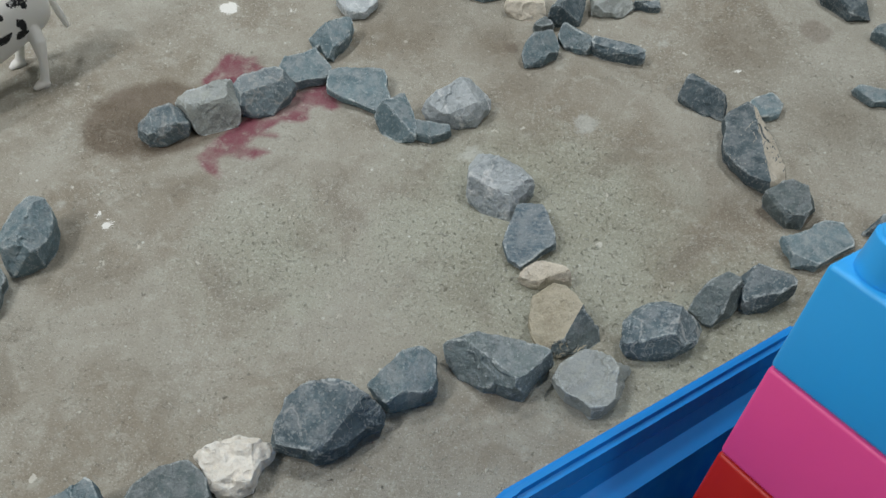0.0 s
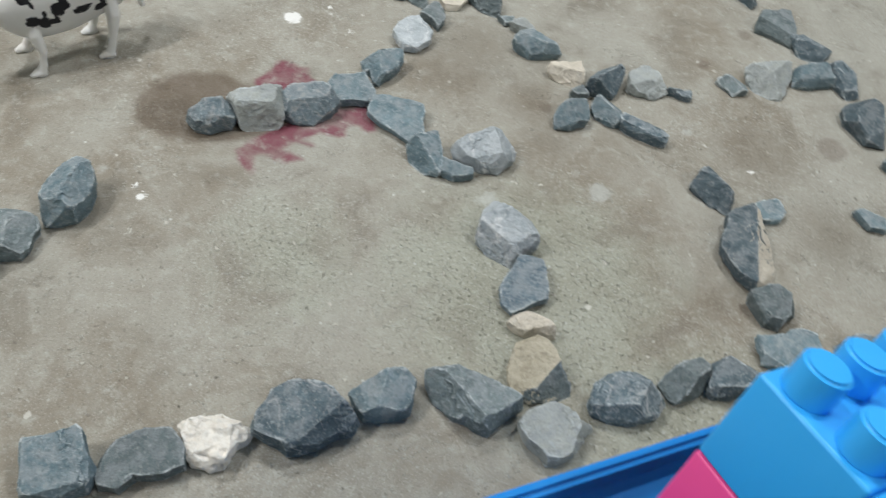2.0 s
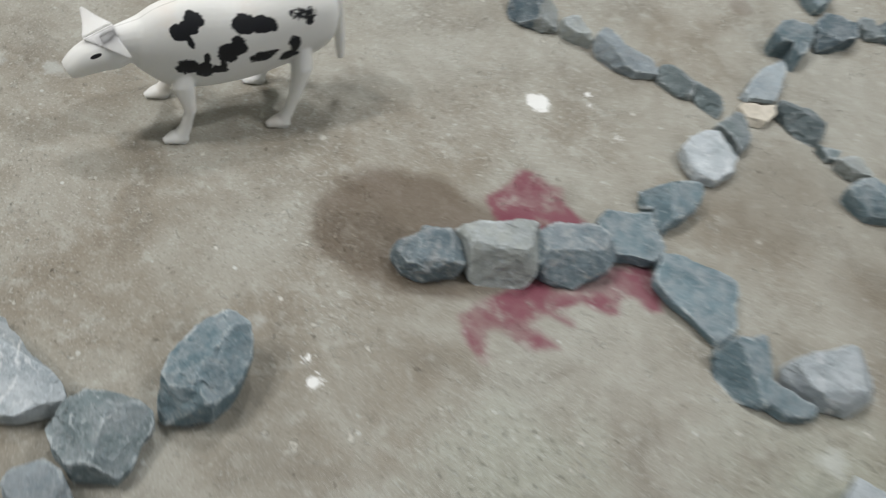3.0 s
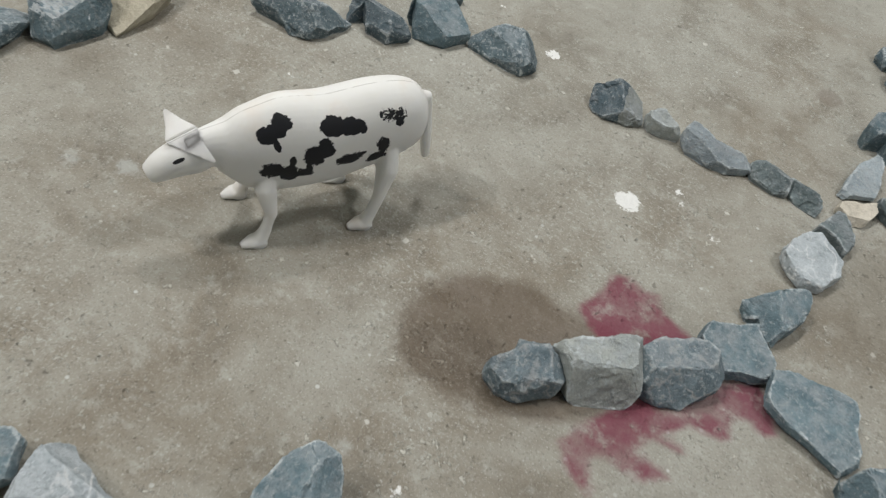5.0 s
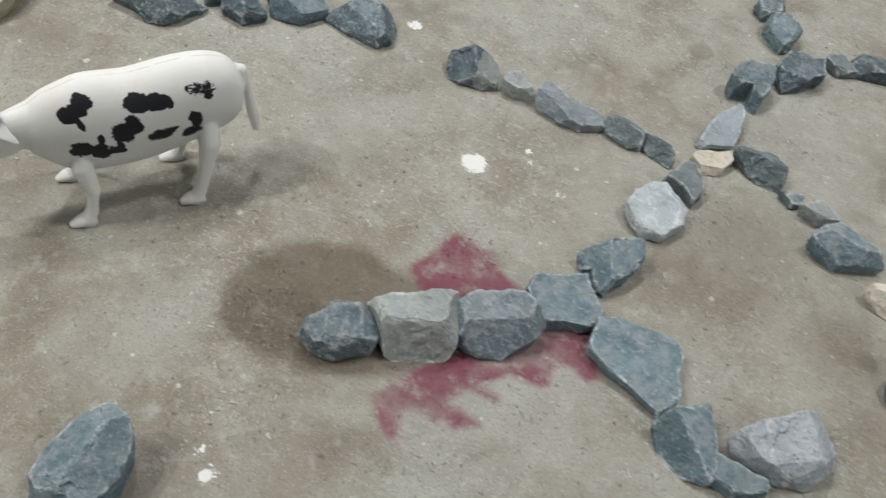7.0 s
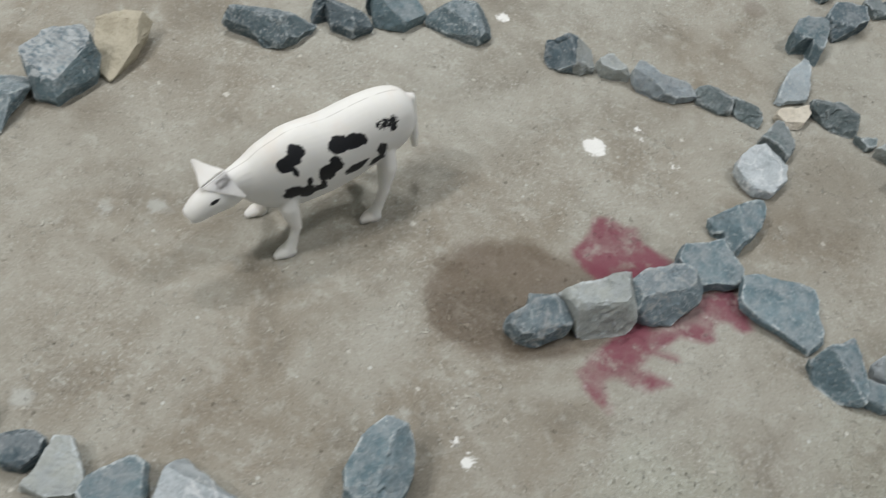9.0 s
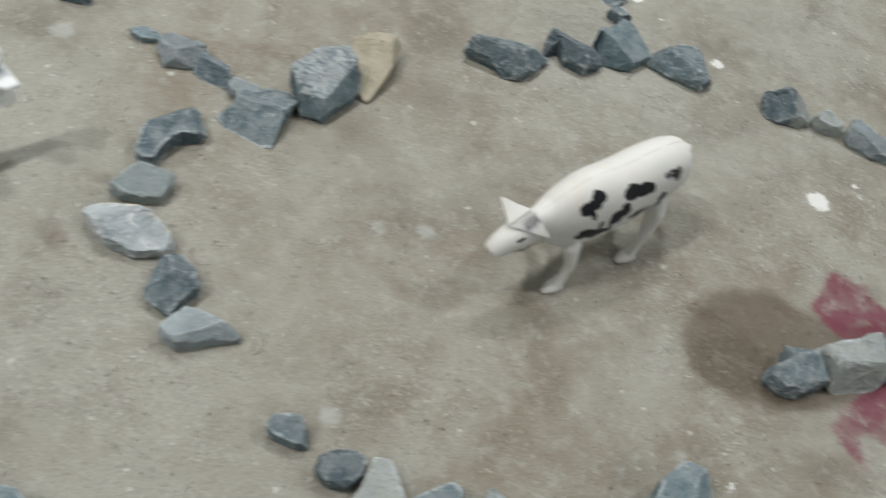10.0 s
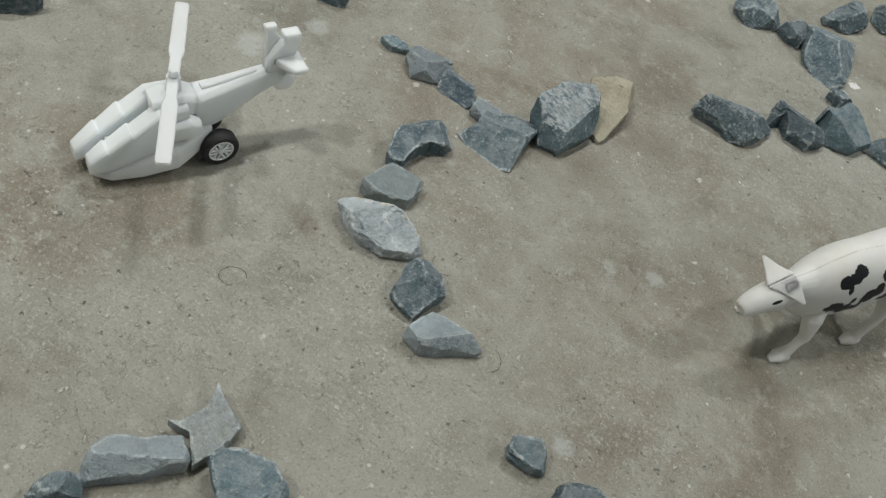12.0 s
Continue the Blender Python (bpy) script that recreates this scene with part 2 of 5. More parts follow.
def concrete():
    mat, nt, bsdf = shader("concrete_floor")
    co = node(nt, "ShaderNodeTexCoord").outputs["Object"]

    def field(name):
        return node(nt, "ShaderNodeAttribute", attribute_name=name).outputs["Fac"]

    broad = noise_tex(nt, co, 2.6, 4, 0.6, 0.5)
    mid = noise_tex(nt, co, 13, 5, 0.62, 0.6)
    small = noise_tex(nt, co, 60, 6, 0.68)
    grain = noise_tex(nt, co, 260, 7, 0.8)
    col = mixed(nt, steps(nt, broad, 0.36, 0.64), (0.236, 0.208, 0.162, 1), (0.322, 0.316, 0.275, 1))
    col = mixed(nt, steps(nt, mid, 0.40, 0.66, 0.0, 0.70), col, (0.372, 0.366, 0.322, 1))
    col = mixed(nt, steps(nt, mid, 0.47, 0.30, 0.0, 0.60), col, (0.180, 0.162, 0.130, 1))
    col = mixed(nt, steps(nt, small, 0.50, 0.70, 0.0, 0.55), col, (0.423, 0.426, 0.385, 1))
    col = mixed(nt, steps(nt, small, 0.44, 0.24, 0.0, 0.45), col, (0.172, 0.157, 0.132, 1))
    # worn ground where the sand shows
    bare = steps(nt, noise_tex(nt, co, 3.4, 4, 0.6, 0.8), 0.46, 0.60)
    worn = steps(nt, maths(nt, "ADD", field("worn"), maths(nt, "MULTIPLY", maths(nt, "SUBTRACT", mid, 0.5), 0.2)), -0.06, 0.07)
    bare = maths(nt, "MAXIMUM", bare, worn)
    col = mixed(nt, maths(nt, "MULTIPLY", worn, 0.45), col, (0.330, 0.365, 0.290, 1))
    sand = maths(nt, "MULTIPLY", steps(nt, grain, 0.52, 0.64), maths(nt, "ADD", maths(nt, "MULTIPLY", bare, 0.66), 0.18))
    col = mixed(nt, sand, col, (0.502, 0.513, 0.473, 1))
    pit = maths(nt, "MULTIPLY", steps(nt, noise_tex(nt, co, 170, 6, 0.72, 0.3), 0.39, 0.27), maths(nt, "ADD", maths(nt, "MULTIPLY", bare, 0.6), 0.4))
    col = mixed(nt, maths(nt, "MULTIPLY", pit, 0.34), col, (0.105, 0.088, 0.070, 1))
    hole = maths(nt, "MULTIPLY", steps(nt, noise_tex(nt, co, 210, 6, 0.8, 0.6), 0.43, 0.30), worn)
    col = mixed(nt, maths(nt, "MULTIPLY", hole, 0.26), col, (0.105, 0.090, 0.072, 1))
    grit = steps(nt, noise_tex(nt, co, 620, 3, 0.6), 0.57, 0.67, 0.0, 0.46)
    col = mixed(nt, grit, col, (0.56, 0.57, 0.53, 1))
    dark_grit = steps(nt, noise_tex(nt, co, 480, 3, 0.6, 0.2), 0.43, 0.33, 0.0, 0.40)
    col = mixed(nt, dark_grit, col, (0.115, 0.098, 0.080, 1))
    cells = node(nt, "ShaderNodeTexVoronoi")
    plug(nt, cells.inputs["Vector"], co)
    cells.inputs["Scale"].default_value = 55
    fleck = maths(nt, "MULTIPLY", steps(nt, cells.outputs["Distance"], 0.10, 0.06), steps(nt, mid, 0.45, 0.60))
    col = mixed(nt, maths(nt, "MULTIPLY", fleck, 0.7), col, (0.614, 0.639, 0.616, 1))
    bent = node(nt, "ShaderNodeVectorMath", operation="ADD")
    plug(nt, bent.inputs[0], co)
    jig = node(nt, "ShaderNodeTexNoise")
    plug(nt, jig.inputs["Vector"], co)
    jig.inputs["Scale"].default_value = 190
    jig.inputs["Detail"].default_value = 3
    small_jig = node(nt, "ShaderNodeVectorMath", operation="SCALE")
    nt.links.new(jig.outputs["Color"], small_jig.inputs[0])
    small_jig.inputs["Scale"].default_value = 0.0075
    nt.links.new(small_jig.outputs[0], bent.inputs[1])
    chip_cells = node(nt, "ShaderNodeTexVoronoi")
    plug(nt, chip_cells.inputs["Vector"], bent.outputs[0])
    chip_cells.inputs["Scale"].default_value = 34
    pick = node(nt, "ShaderNodeSeparateColor")
    nt.links.new(chip_cells.outputs["Color"], pick.inputs[0])
    girth = maths(nt, "MULTIPLY", steps(nt, pick.outputs[0], 0.62, 1.0), 0.13)
    flake = steps(nt, maths(nt, "SUBTRACT", chip_cells.outputs["Distance"], girth), 0.0, -0.035)
    col = mixed(nt, maths(nt, "MULTIPLY", flake, 0.62), col, (0.66, 0.66, 0.61, 1))
    # sand grains and chips that show in loose clusters
    cluster = steps(nt, noise_tex(nt, co, 21, 4, 0.65, 0.4), 0.46, 0.60)
    chips = maths(nt, "MULTIPLY", steps(nt, noise_tex(nt, co, 145, 5, 0.7, 0.5), 0.57, 0.65), cluster)
    col = mixed(nt, maths(nt, "MULTIPLY", chips, 0.90), col, (0.56, 0.55, 0.49, 1))
    scab = maths(nt, "MULTIPLY", steps(nt, noise_tex(nt, co, 120, 4, 0.7, 0.6), 0.36, 0.29), steps(nt, noise_tex(nt, co, 17, 3, 0.6), 0.46, 0.58))
    col = mixed(nt, maths(nt, "MULTIPLY", scab, 0.50), col, (0.090, 0.076, 0.062, 1))
    ragged = maths(nt, "MULTIPLY", maths(nt, "SUBTRACT", noise_tex(nt, co, 150, 5, 0.72), 0.5), 0.022)
    soft = maths(nt, "MULTIPLY", maths(nt, "SUBTRACT", noise_tex(nt, co, 45, 4, 0.65), 0.5), 0.016)
    brown = steps(nt, maths(nt, "ADD", field("brown"), soft), -0.002, 0.006, 0.0, 0.38)
    col = mixed(nt, brown, col, (0.110, 0.072, 0.052, 1))
    pale = steps(nt, maths(nt, "ADD", field("pale"), maths(nt, "MULTIPLY", soft, 2.0)), -0.003, 0.006, 0.0, 0.5)
    col = mixed(nt, pale, col, (0.521, 0.548, 0.528, 1))
    damp_dark_mix = steps(nt, maths(nt, "ADD", field("damp_dark"), maths(nt, "MULTIPLY", maths(nt, "SUBTRACT", mid, 0.5), 0.12)), -0.030, 0.030, 0.0, 0.62)
    col = mixed(nt, damp_dark_mix, col, mixed(nt, 1.0, col, (0.60, 0.55, 0.50, 1), "MULTIPLY"))
    wet = steps(nt, maths(nt, "ADD", field("wet"), maths(nt, "MULTIPLY", soft, 1.3)), -0.008, 0.008)
    damp_dark = mixed(nt, 0.84, col, (0.40, 0.325, 0.262, 1), "MULTIPLY")
    damp_dark = mixed(nt, steps(nt, mid, 0.40, 0.62, 0.10, 0.42), damp_dark, (0.122, 0.082, 0.062, 1))
    col = mixed(nt, maths(nt, "MULTIPLY", wet, 0.85), col, damp_dark)
    red = steps(nt, maths(nt, "ADD", field("red"), maths(nt, "MULTIPLY", soft, 0.6)), -0.0030, 0.0055)
    red = maths(nt, "MULTIPLY", red, maths(nt, "MULTIPLY", steps(nt, small, 0.70, 0.48, 0.34, 0.88), steps(nt, noise_tex(nt, co, 24, 4, 0.6), 0.34, 0.56, 0.55, 0.95)))
    col = mixed(nt, red, col, (0.175, 0.024, 0.056, 1))
    white = steps(nt, maths(nt, "ADD", field("white"), ragged), -0.0008, 0.0012)
    col = mixed(nt, maths(nt, "MULTIPLY", white, 0.92), col, (0.80, 0.81, 0.79, 1))
    nt.links.new(col, bsdf.inputs["Base Color"])
    rough = steps(nt, mid, 0.3, 0.7, 0.50, 0.72)
    plug(nt, bsdf.inputs["Roughness"], maths(nt, "SUBTRACT", rough, maths(nt, "MULTIPLY", wet, 0.12)))
    bsdf.inputs["Specular IOR Level"].default_value = 0.35
    high = maths(nt, "ADD", maths(nt, "ADD", maths(nt, "MULTIPLY", small, 0.8), maths(nt, "MULTIPLY", grain, 0.5)), maths(nt, "MULTIPLY", chips, 0.35))
    high = maths(nt, "SUBTRACT", high, maths(nt, "ADD", maths(nt, "MULTIPLY", pit, 0.8), maths(nt, "MULTIPLY", hole, 0.6)))
    relief(nt, bsdf, high, 0.0026, 0.9)
    return mat


def plain(name, colour, rough, spread=0.06, scale=40.0, bump=0.0002, sheen=0.5):
    mat, nt, bsdf = shader(name)
    co = node(nt, "ShaderNodeTexCoord").outputs["Object"]
    n = noise_tex(nt, co, scale, 4, 0.6)
    a, b = [(*[min(1.0, c * f) for c in colour], 1) for f in (1 - spread, 1 + spread)]
    nt.links.new(mixed(nt, n, a, b), bsdf.inputs["Base Color"])
    plug(nt, bsdf.inputs["Roughness"], steps(nt, noise_tex(nt, co, scale * 4, 3), 0.3, 0.7, rough - 0.05, rough + 0.08))
    bsdf.inputs["Specular IOR Level"].default_value = sheen
    relief(nt, bsdf, noise_tex(nt, co, scale * 8, 3), bump, 0.6)
    return mat


MAT_FLOOR = concrete()
MAT_WALL = plain("painted_wall", (0.33, 0.34, 0.33), 0.8, 0.08, 3.0)
MAT_CEILING = plain("ceiling_paint", (0.62, 0.62, 0.62), 0.85, 0.04, 3.0)
MAT_BLUE = plain("blue_plastic", (0.005, 0.225, 0.660), 0.36, 0.05, 25.0, 0.0002)
MAT_BRICK_BLUE = plain("light_blue_plastic", (0.032, 0.410, 0.920), 0.42, 0.04, 25.0)
MAT_PINK = plain("pink_plastic", (0.880, 0.080, 0.320), 0.42, 0.04, 25.0)
MAT_RED = plain("red_plastic", (0.500, 0.013, 0.007), 0.42, 0.05, 25.0)
MAT_WHITE = plain("white_plastic", (0.80, 0.84, 0.86), 0.46, 0.04, 30.0, 0.0003)
for n in [MAT_WHITE.node_tree.nodes["Principled BSDF"]]:
    n.inputs["Subsurface Weight"].default_value = 0.9
    n.inputs["Subsurface Radius"].default_value = (1.0, 1.0, 0.95)
    n.inputs["Subsurface Scale"].default_value = 0.012
MAT_TYRE = plain("black_rubber", (0.016, 0.016, 0.017), 0.62, 0.2, 60.0)
MAT_RIM = plain("silver_plastic", (0.80, 0.82, 0.84), 0.34, 0.04, 60.0)


# ---------- builders ----------
def mesh_of(name, bm, materials, sharp=32):
    me = bpy.data.meshes.new(name)
    bmesh.ops.recalc_face_normals(bm, faces=bm.faces)
    bm.to_mesh(me)
    bm.free()
    for m in materials:
        me.materials.append(m)
    me.polygons.foreach_set("use_smooth", [True] * len(me.polygons))
    me.set_sharp_from_angle(angle=radians(sharp))
    return me


def part(name, bm, material, parent, label="", sharp=32):
    ob = new(name, mesh_of(name, bm, [material], sharp))
    ob.parent = parent
    if label:
        tagged(ob, label)
    return ob


def rounded_box(bm, x0, x1, y0, y1, z0, z1, r=0.001, m=None, segments=2):
    made = bmesh.ops.create_cube(bm, size=1.0)["verts"]
    for v in made:
        v.co = Vector(((x0 + x1) / 2 + v.co.x * (x1 - x0), (y0 + y1) / 2 + v.co.y * (y1 - y0), (z0 + z1) / 2 + v.co.z * (z1 - z0)))
    edges = list({e for v in made for e in v.link_edges})
    out = bmesh.ops.bevel(bm, geom=edges, offset=r, segments=segments, affect="EDGES", profile=0.5)
    vs = {v for f in out["faces"] for v in f.verts} | {v for v in made if v.is_valid}
    if m is not None:
        bmesh.ops.transform(bm, matrix=m, verts=list(vs))
    return vs


def loft(bm, sections, closed=True):
    """Skin a row of equal rings of points, capped at both ends."""
    rings = [[bm.verts.new(p) for p in ring] for ring in sections]
    n = len(rings[0])
    for a, b in zip(rings, rings[1:]):
        for k in range(n):
            bm.faces.new((a[k], a[(k + 1) % n], b[(k + 1) % n], b[k]))
    if closed:
        bm.faces.new(rings[0][::-1])
        bm.faces.new(rings[-1])
    return rings


def ring_box(x, y0, y1, z0, z1, c):
    """A chamfered rectangle in the plane x."""
    return [(x, y0 + c, z0), (x, y1 - c, z0), (x, y1, z0 + c), (x, y1, z1 - c), (x, y1 - c, z1), (x, y0 + c, z1), (x, y0, z1 - c), (x, y0, z0 + c)]


def tube(bm, path, radii, sides=14):
    """A tapered tube with closed ends; a radius may be a pair (across, upright)."""
    rings = []
    path = [Vector(p) for p in path]
    for k, p in enumerate(path):
        d = (path[min(k + 1, len(path) - 1)] - path[max(k - 1, 0)]).normalized()
        side = d.cross(Vector((0, 0, 1)))
        side = side.normalized() if side.length > 0.05 else Vector((0, 1, 0))
        up = side.cross(d)
        r = radii[k] if isinstance(radii[k], tuple) else (radii[k], radii[k])
        rings.append([p + side * math.cos(a) * r[0] + up * math.sin(a) * r[1] for a in [2 * math.pi * i / sides for i in range(sides)]])
    loft(bm, rings)


def flowing(bm, path, radii, sides=24, cuts=5):
    """A tube whose line and girth run smoothly through the given rings."""
    rows = [(*p, *(r if isinstance(r, tuple) else (r, r))) for p, r in zip(path, radii)]
    out = []
    for k in range(len(rows) - 1):
        a, b, c, d = (np.array(rows[min(max(i, 0), len(rows) - 1)]) for i in (k - 1, k, k + 1, k + 2))
        for u in [i / cuts for i in range(cuts)]:
            out.append(0.5 * (2 * b + (c - a) * u + (2 * a - 5 * b + 4 * c - d) * u ** 2 + (3 * b - a - 3 * c + d) * u ** 3))
    out.append(np.array(rows[-1]))
    tube(bm, [tuple(v[:3]) for v in out], [(max(float(v[3]), 0.001), max(float(v[4]), 0.001)) for v in out], sides)


def disc(bm, r0, r1, h, m, sides=28):
    """A cylinder or cone along z, moved by m."""
    made = bmesh.ops.create_cone(bm, cap_ends=True, segments=sides, radius1=r0, radius2=r1, depth=h)["verts"]
    bmesh.ops.transform(bm, matrix=m, verts=made)
    return made


STONES = [0]


def broken_faces(rng, inset):
    """Facing, slope and start of each broken face of a stone that has none of its own."""
    flat = inset < 0.2
    first = rng.uniform(0, 360)
    faces = [(rng.uniform(180, 360), rng.uniform(3, 9) if flat else rng.uniform(8, 22), 0.0)]
    count = 4 if flat else 5
    for k in range(count):
        faces.append((first + 360 * (k + rng.uniform(-0.3, 0.3)) / count, rng.uniform(50, 68) if flat else rng.uniform(38, 66), rng.uniform(0.84, 0.95) if flat else rng.uniform(0.35, 0.75)))
    return faces


def stone_mesh(seed, h, outline, inset, tones, split, facets):
    rng = random.Random(seed * 7 + 3)
    traced = len(facets) > 0
    pts = [Vector((x / 100, y / 100)) * (1.055 if traced else 1.06) for x, y in outline]
    area = sum(a.x * b.y - a.y * b.x for a, b in zip(pts, pts[1:] + pts[:1]))
    if area < 0:
        pts.reverse()
    # the broken edge is uneven between its corners
    ragged = []
    for a, b in zip(pts, pts[1:] + pts[:1]):
        side = Vector((b.y - a.y, a.x - b.x))
        ragged.append(a)
        if side.length > 0.012:
            count = 2 if side.length > 0.026 else 1
            for k in range(count):
                ragged.append(a.lerp(b, (k + 1) / (count + 1) + rng.uniform(-0.08, 0.08)) + side * rng.uniform(-0.055, 0.045))
    pts = ragged
    h *= 0.0092 if inset < 0.2 else 0.0106
    white = tones[0] == "w"
    flat = inset < 0.2
    away = Vector((-0.31, 0.95))
    south, north = min(p.dot(away) for p in pts), max(p.dot(away) for p in pts)
    bm = bmesh.new()
    rings = [[], [], []]
    for p in pts:
        back = (p.dot(away) - south) / (north - south)
        k = (0.89 if flat else 0.95) - 0.08 * back - rng.uniform(0.0, 0.05)
        rings[0].append(bm.verts.new((p.x * k, p.y * k, 0)))
        rings[1].append(bm.verts.new((p.x, p.y, h * (0.10 + 0.55 * back + rng.uniform(0, 0.10)))))
        k = 0.98 - rng.uniform(0.0, 0.05)
        rings[2].append(bm.verts.new((p.x * k, p.y * k, h * 2.2)))
    n = len(pts)
    bm.faces.new(rings[0][::-1])
    bm.faces.new(rings[2])
    for a, b in zip(rings, rings[1:]):
        for k in range(n):
            j = (k + 1) % n
            if rng.random() < 0.5:
                bm.faces.new((a[k], a[j], b[j]))
                bm.faces.new((a[k], b[j], b[k]))
            else:
                bm.faces.new((a[k], a[j], b[k]))
                bm.faces.new((a[j], b[j], b[k]))
    bmesh.ops.triangulate(bm, faces=bm.faces)

    def cut(at, normal):
        bmesh.ops.bisect_plane(bm, geom=bm.verts[:] + bm.edges[:] + bm.faces[:], plane_co=at, plane_no=normal, clear_outer=True, dist=1e-5)
        bmesh.ops.holes_fill(bm, edges=[e for e in bm.edges if e.is_boundary], sides=0)

    # large broken faces: each starts at full height, part of the way out, and falls to the edge
    for facing, slope, begin in facets or broken_faces(rng, inset):
        out = Vector((math.cos(radians(facing)), math.sin(radians(facing))))
        reach = max(p.dot(out) for p in pts)
        tilt = radians(slope)
        cut(Vector((*(out * reach * begin), h)), Vector((*(out * math.sin(tilt)), math.cos(tilt))))
    cut(Vector((0, 0, h * 1.25)), Vector((0, 0, 1)))
    # chips struck off corners
    for k in range(1 if white else 4 if flat else 7):
        d = Vector((rng.gauss(0, 0.8), rng.gauss(-0.2, 0.8), rng.uniform(0.1, 1.0))).normalized()
        far = max(v.co.dot(d) for v in bm.verts)
        cut(d * far * rng.uniform(0.92, 0.97), d)
    bmesh.ops.dissolve_limit(bm, angle_limit=0.08, verts=bm.verts[:], edges=bm.edges[:])
    bmesh.ops.remove_doubles(bm, verts=bm.verts, dist=0.0006)
    bmesh.ops.triangulate(bm, faces=bm.faces)
    for _ in range(6):
        long = [e for e in bm.edges if e.calc_length() > 0.0021]
        if long:
            bmesh.ops.subdivide_edges(bm, edges=long, cuts=1)
            bmesh.ops.triangulate(bm, faces=[f for f in bm.faces if len(f.verts) > 3])
    bm.normal_update()
    shift = Vector((rng.uniform(0, 50), rng.uniform(0, 50), rng.uniform(0, 50)))
    worn = {v for e in bm.edges if len(e.link_faces) == 2 and e.calc_face_angle(0) > 0.35 for v in e.verts}
    # shell-like hollows, and cleavage steps that run along one plane of the rock
    grain = Vector((rng.gauss(0, 1), rng.gauss(0, 1), rng.gauss(0, 1.6))).normalized()
    moves = []
    for v in bm.verts:
        p = v.co + shift
        lump = noise.noise(p * 62) + 0.5 * noise.noise(p * 125)
        crease = 0.35 - abs(noise.noise(p * 48)) - 0.5 * abs(noise.noise(p * 100))
        ledge = math.floor(v.co.dot(grain) * 130 + lump * 2.2) % 3 - 1
        where = max(0.0, noise.noise(p * 30) + 0.10)
        step = lump * 0.0004 + crease * (0.0006 if flat else 0.0008) + ledge * (0.0006 if flat else 0.0010) * where + noise.noise(p * 190) * 0.00025
        if white:
            step = lump * 0.0018 + noise.noise(p * 150) * 0.0014 - max(0.0, noise.noise(p * 115) - 0.15) * 0.007
        if v in worn:
            step -= max(0.0, noise.noise(p * 170) - 0.05) * 0.0024
        moves.append(v.normal * step if v.co.z > 0.0005 else Vector())
    for v, m in zip(bm.verts, moves):
        v.co += m
        v.co.z = max(v.co.z, 0.0)
    if len(tones) > 1:
        bm.normal_update()
        place, facing, lim = split
        for f in bm.faces:
            c = f.calc_center_median()
            side = c.dot(Vector(place)) * 100 + f.normal.dot(Vector(facing))
            if side + noise.noise(c * 120 + shift) * 0.25 > lim:
                f.material_index = 1
    return mesh_of("stone", bm, [ROCKS[t] for t in tones], 19)


def stone(x, y, h, tone, inset, outline, facets=(), second="", split=None, base=0.0, group="stones laid in rows on the floor"):
    STONES[0] += 1
    ob = new("stone", stone_mesh(STONES[0], h, outline, inset, tone + second, split, facets))
    ob.matrix_world = pose(x, y, base)
    label = TWO_TONED.get(tone + second) or STONE_LABELS[tone]
    return tagged(ob, label, "stone", group)


# ---------- the floor and the room ----------
def build_floor():
    xs = np.concatenate([[-2.7, -2.2, -1.7], np.arange(-1.3, 0.8, 0.006), [1.2, 1.8, 2.5]])
    ys = np.concatenate([[-2.3, -1.4, -0.6], np.arange(0.1, 1.7, 0.006), [2.1, 2.6, 3.1]])
    gx, gy = np.meshgrid(xs, ys)
    nx, ny = len(xs), len(ys)
    px, py = gx.ravel(), gy.ravel()
    co = np.stack([px, py, np.zeros_like(px)], 1)
    idx = np.arange(nx * ny).reshape(ny, nx)
    quads = np.stack([idx[:-1, :-1], idx[:-1, 1:], idx[1:, 1:], idx[1:, :-1]], -1).reshape(-1, 4)
    me = bpy.data.meshes.new("floor")
    me.from_pydata(co.tolist(), [], quads.tolist())
    for name, d in (("wet", outline_distance(px, py, WET)), ("red", np.maximum(outline_distance(px, py, RED_LOW), outline_distance(px, py, RED_TOP))),
                    ("white", spots_distance(px, py, WHITE)), ("pale", spots_distance(px, py, PALE)), ("brown", spots_distance(px, py, BROWN)), ("worn", spots_distance(px, py, WORN)), ("damp_dark", spots_distance(px, py, DAMP_DARK))):
        me.attributes.new(name, "FLOAT", "POINT").data.foreach_set("value", np.clip(d, -0.1, 0.1).astype(np.float32))
    me.materials.append(MAT_FLOOR)
    return tagged(new("floor", me), "worn grey-brown concrete floor with red paint stain", "floor", kind="structure")


build_floor()


def slab(name, x0, x1, y0, y1, z0, z1, mat, label, category):
    bm = bmesh.new()
    rounded_box(bm, x0, x1, y0, y1, z0, z1, 0.004)
    tagged(new(name, mesh_of(name, bm, [mat])), label, category, kind="structure")


slab("wall_north", -2.7, 2.5, 3.1, 3.25, -0.1, 2.7, MAT_WALL, "plain painted wall of the room", "wall")
slab("wall_south", -2.7, 2.5, -2.45, -2.3, -0.1, 2.7, MAT_WALL, "plain painted wall of the room", "wall")
slab("wall_east", 2.5, 2.65, -2.45, 3.25, -0.1, 2.7, MAT_WALL, "plain painted wall of the room", "wall")
slab("wall_west", -2.85, -2.7, -2.45, 3.25, -0.1, 2.7, MAT_WALL, "plain painted wall of the room", "wall")
slab("ceiling", -2.85, 2.65, -2.45, 3.25, 2.7, 2.8, MAT_CEILING, "plain white ceiling of the room", "ceiling")


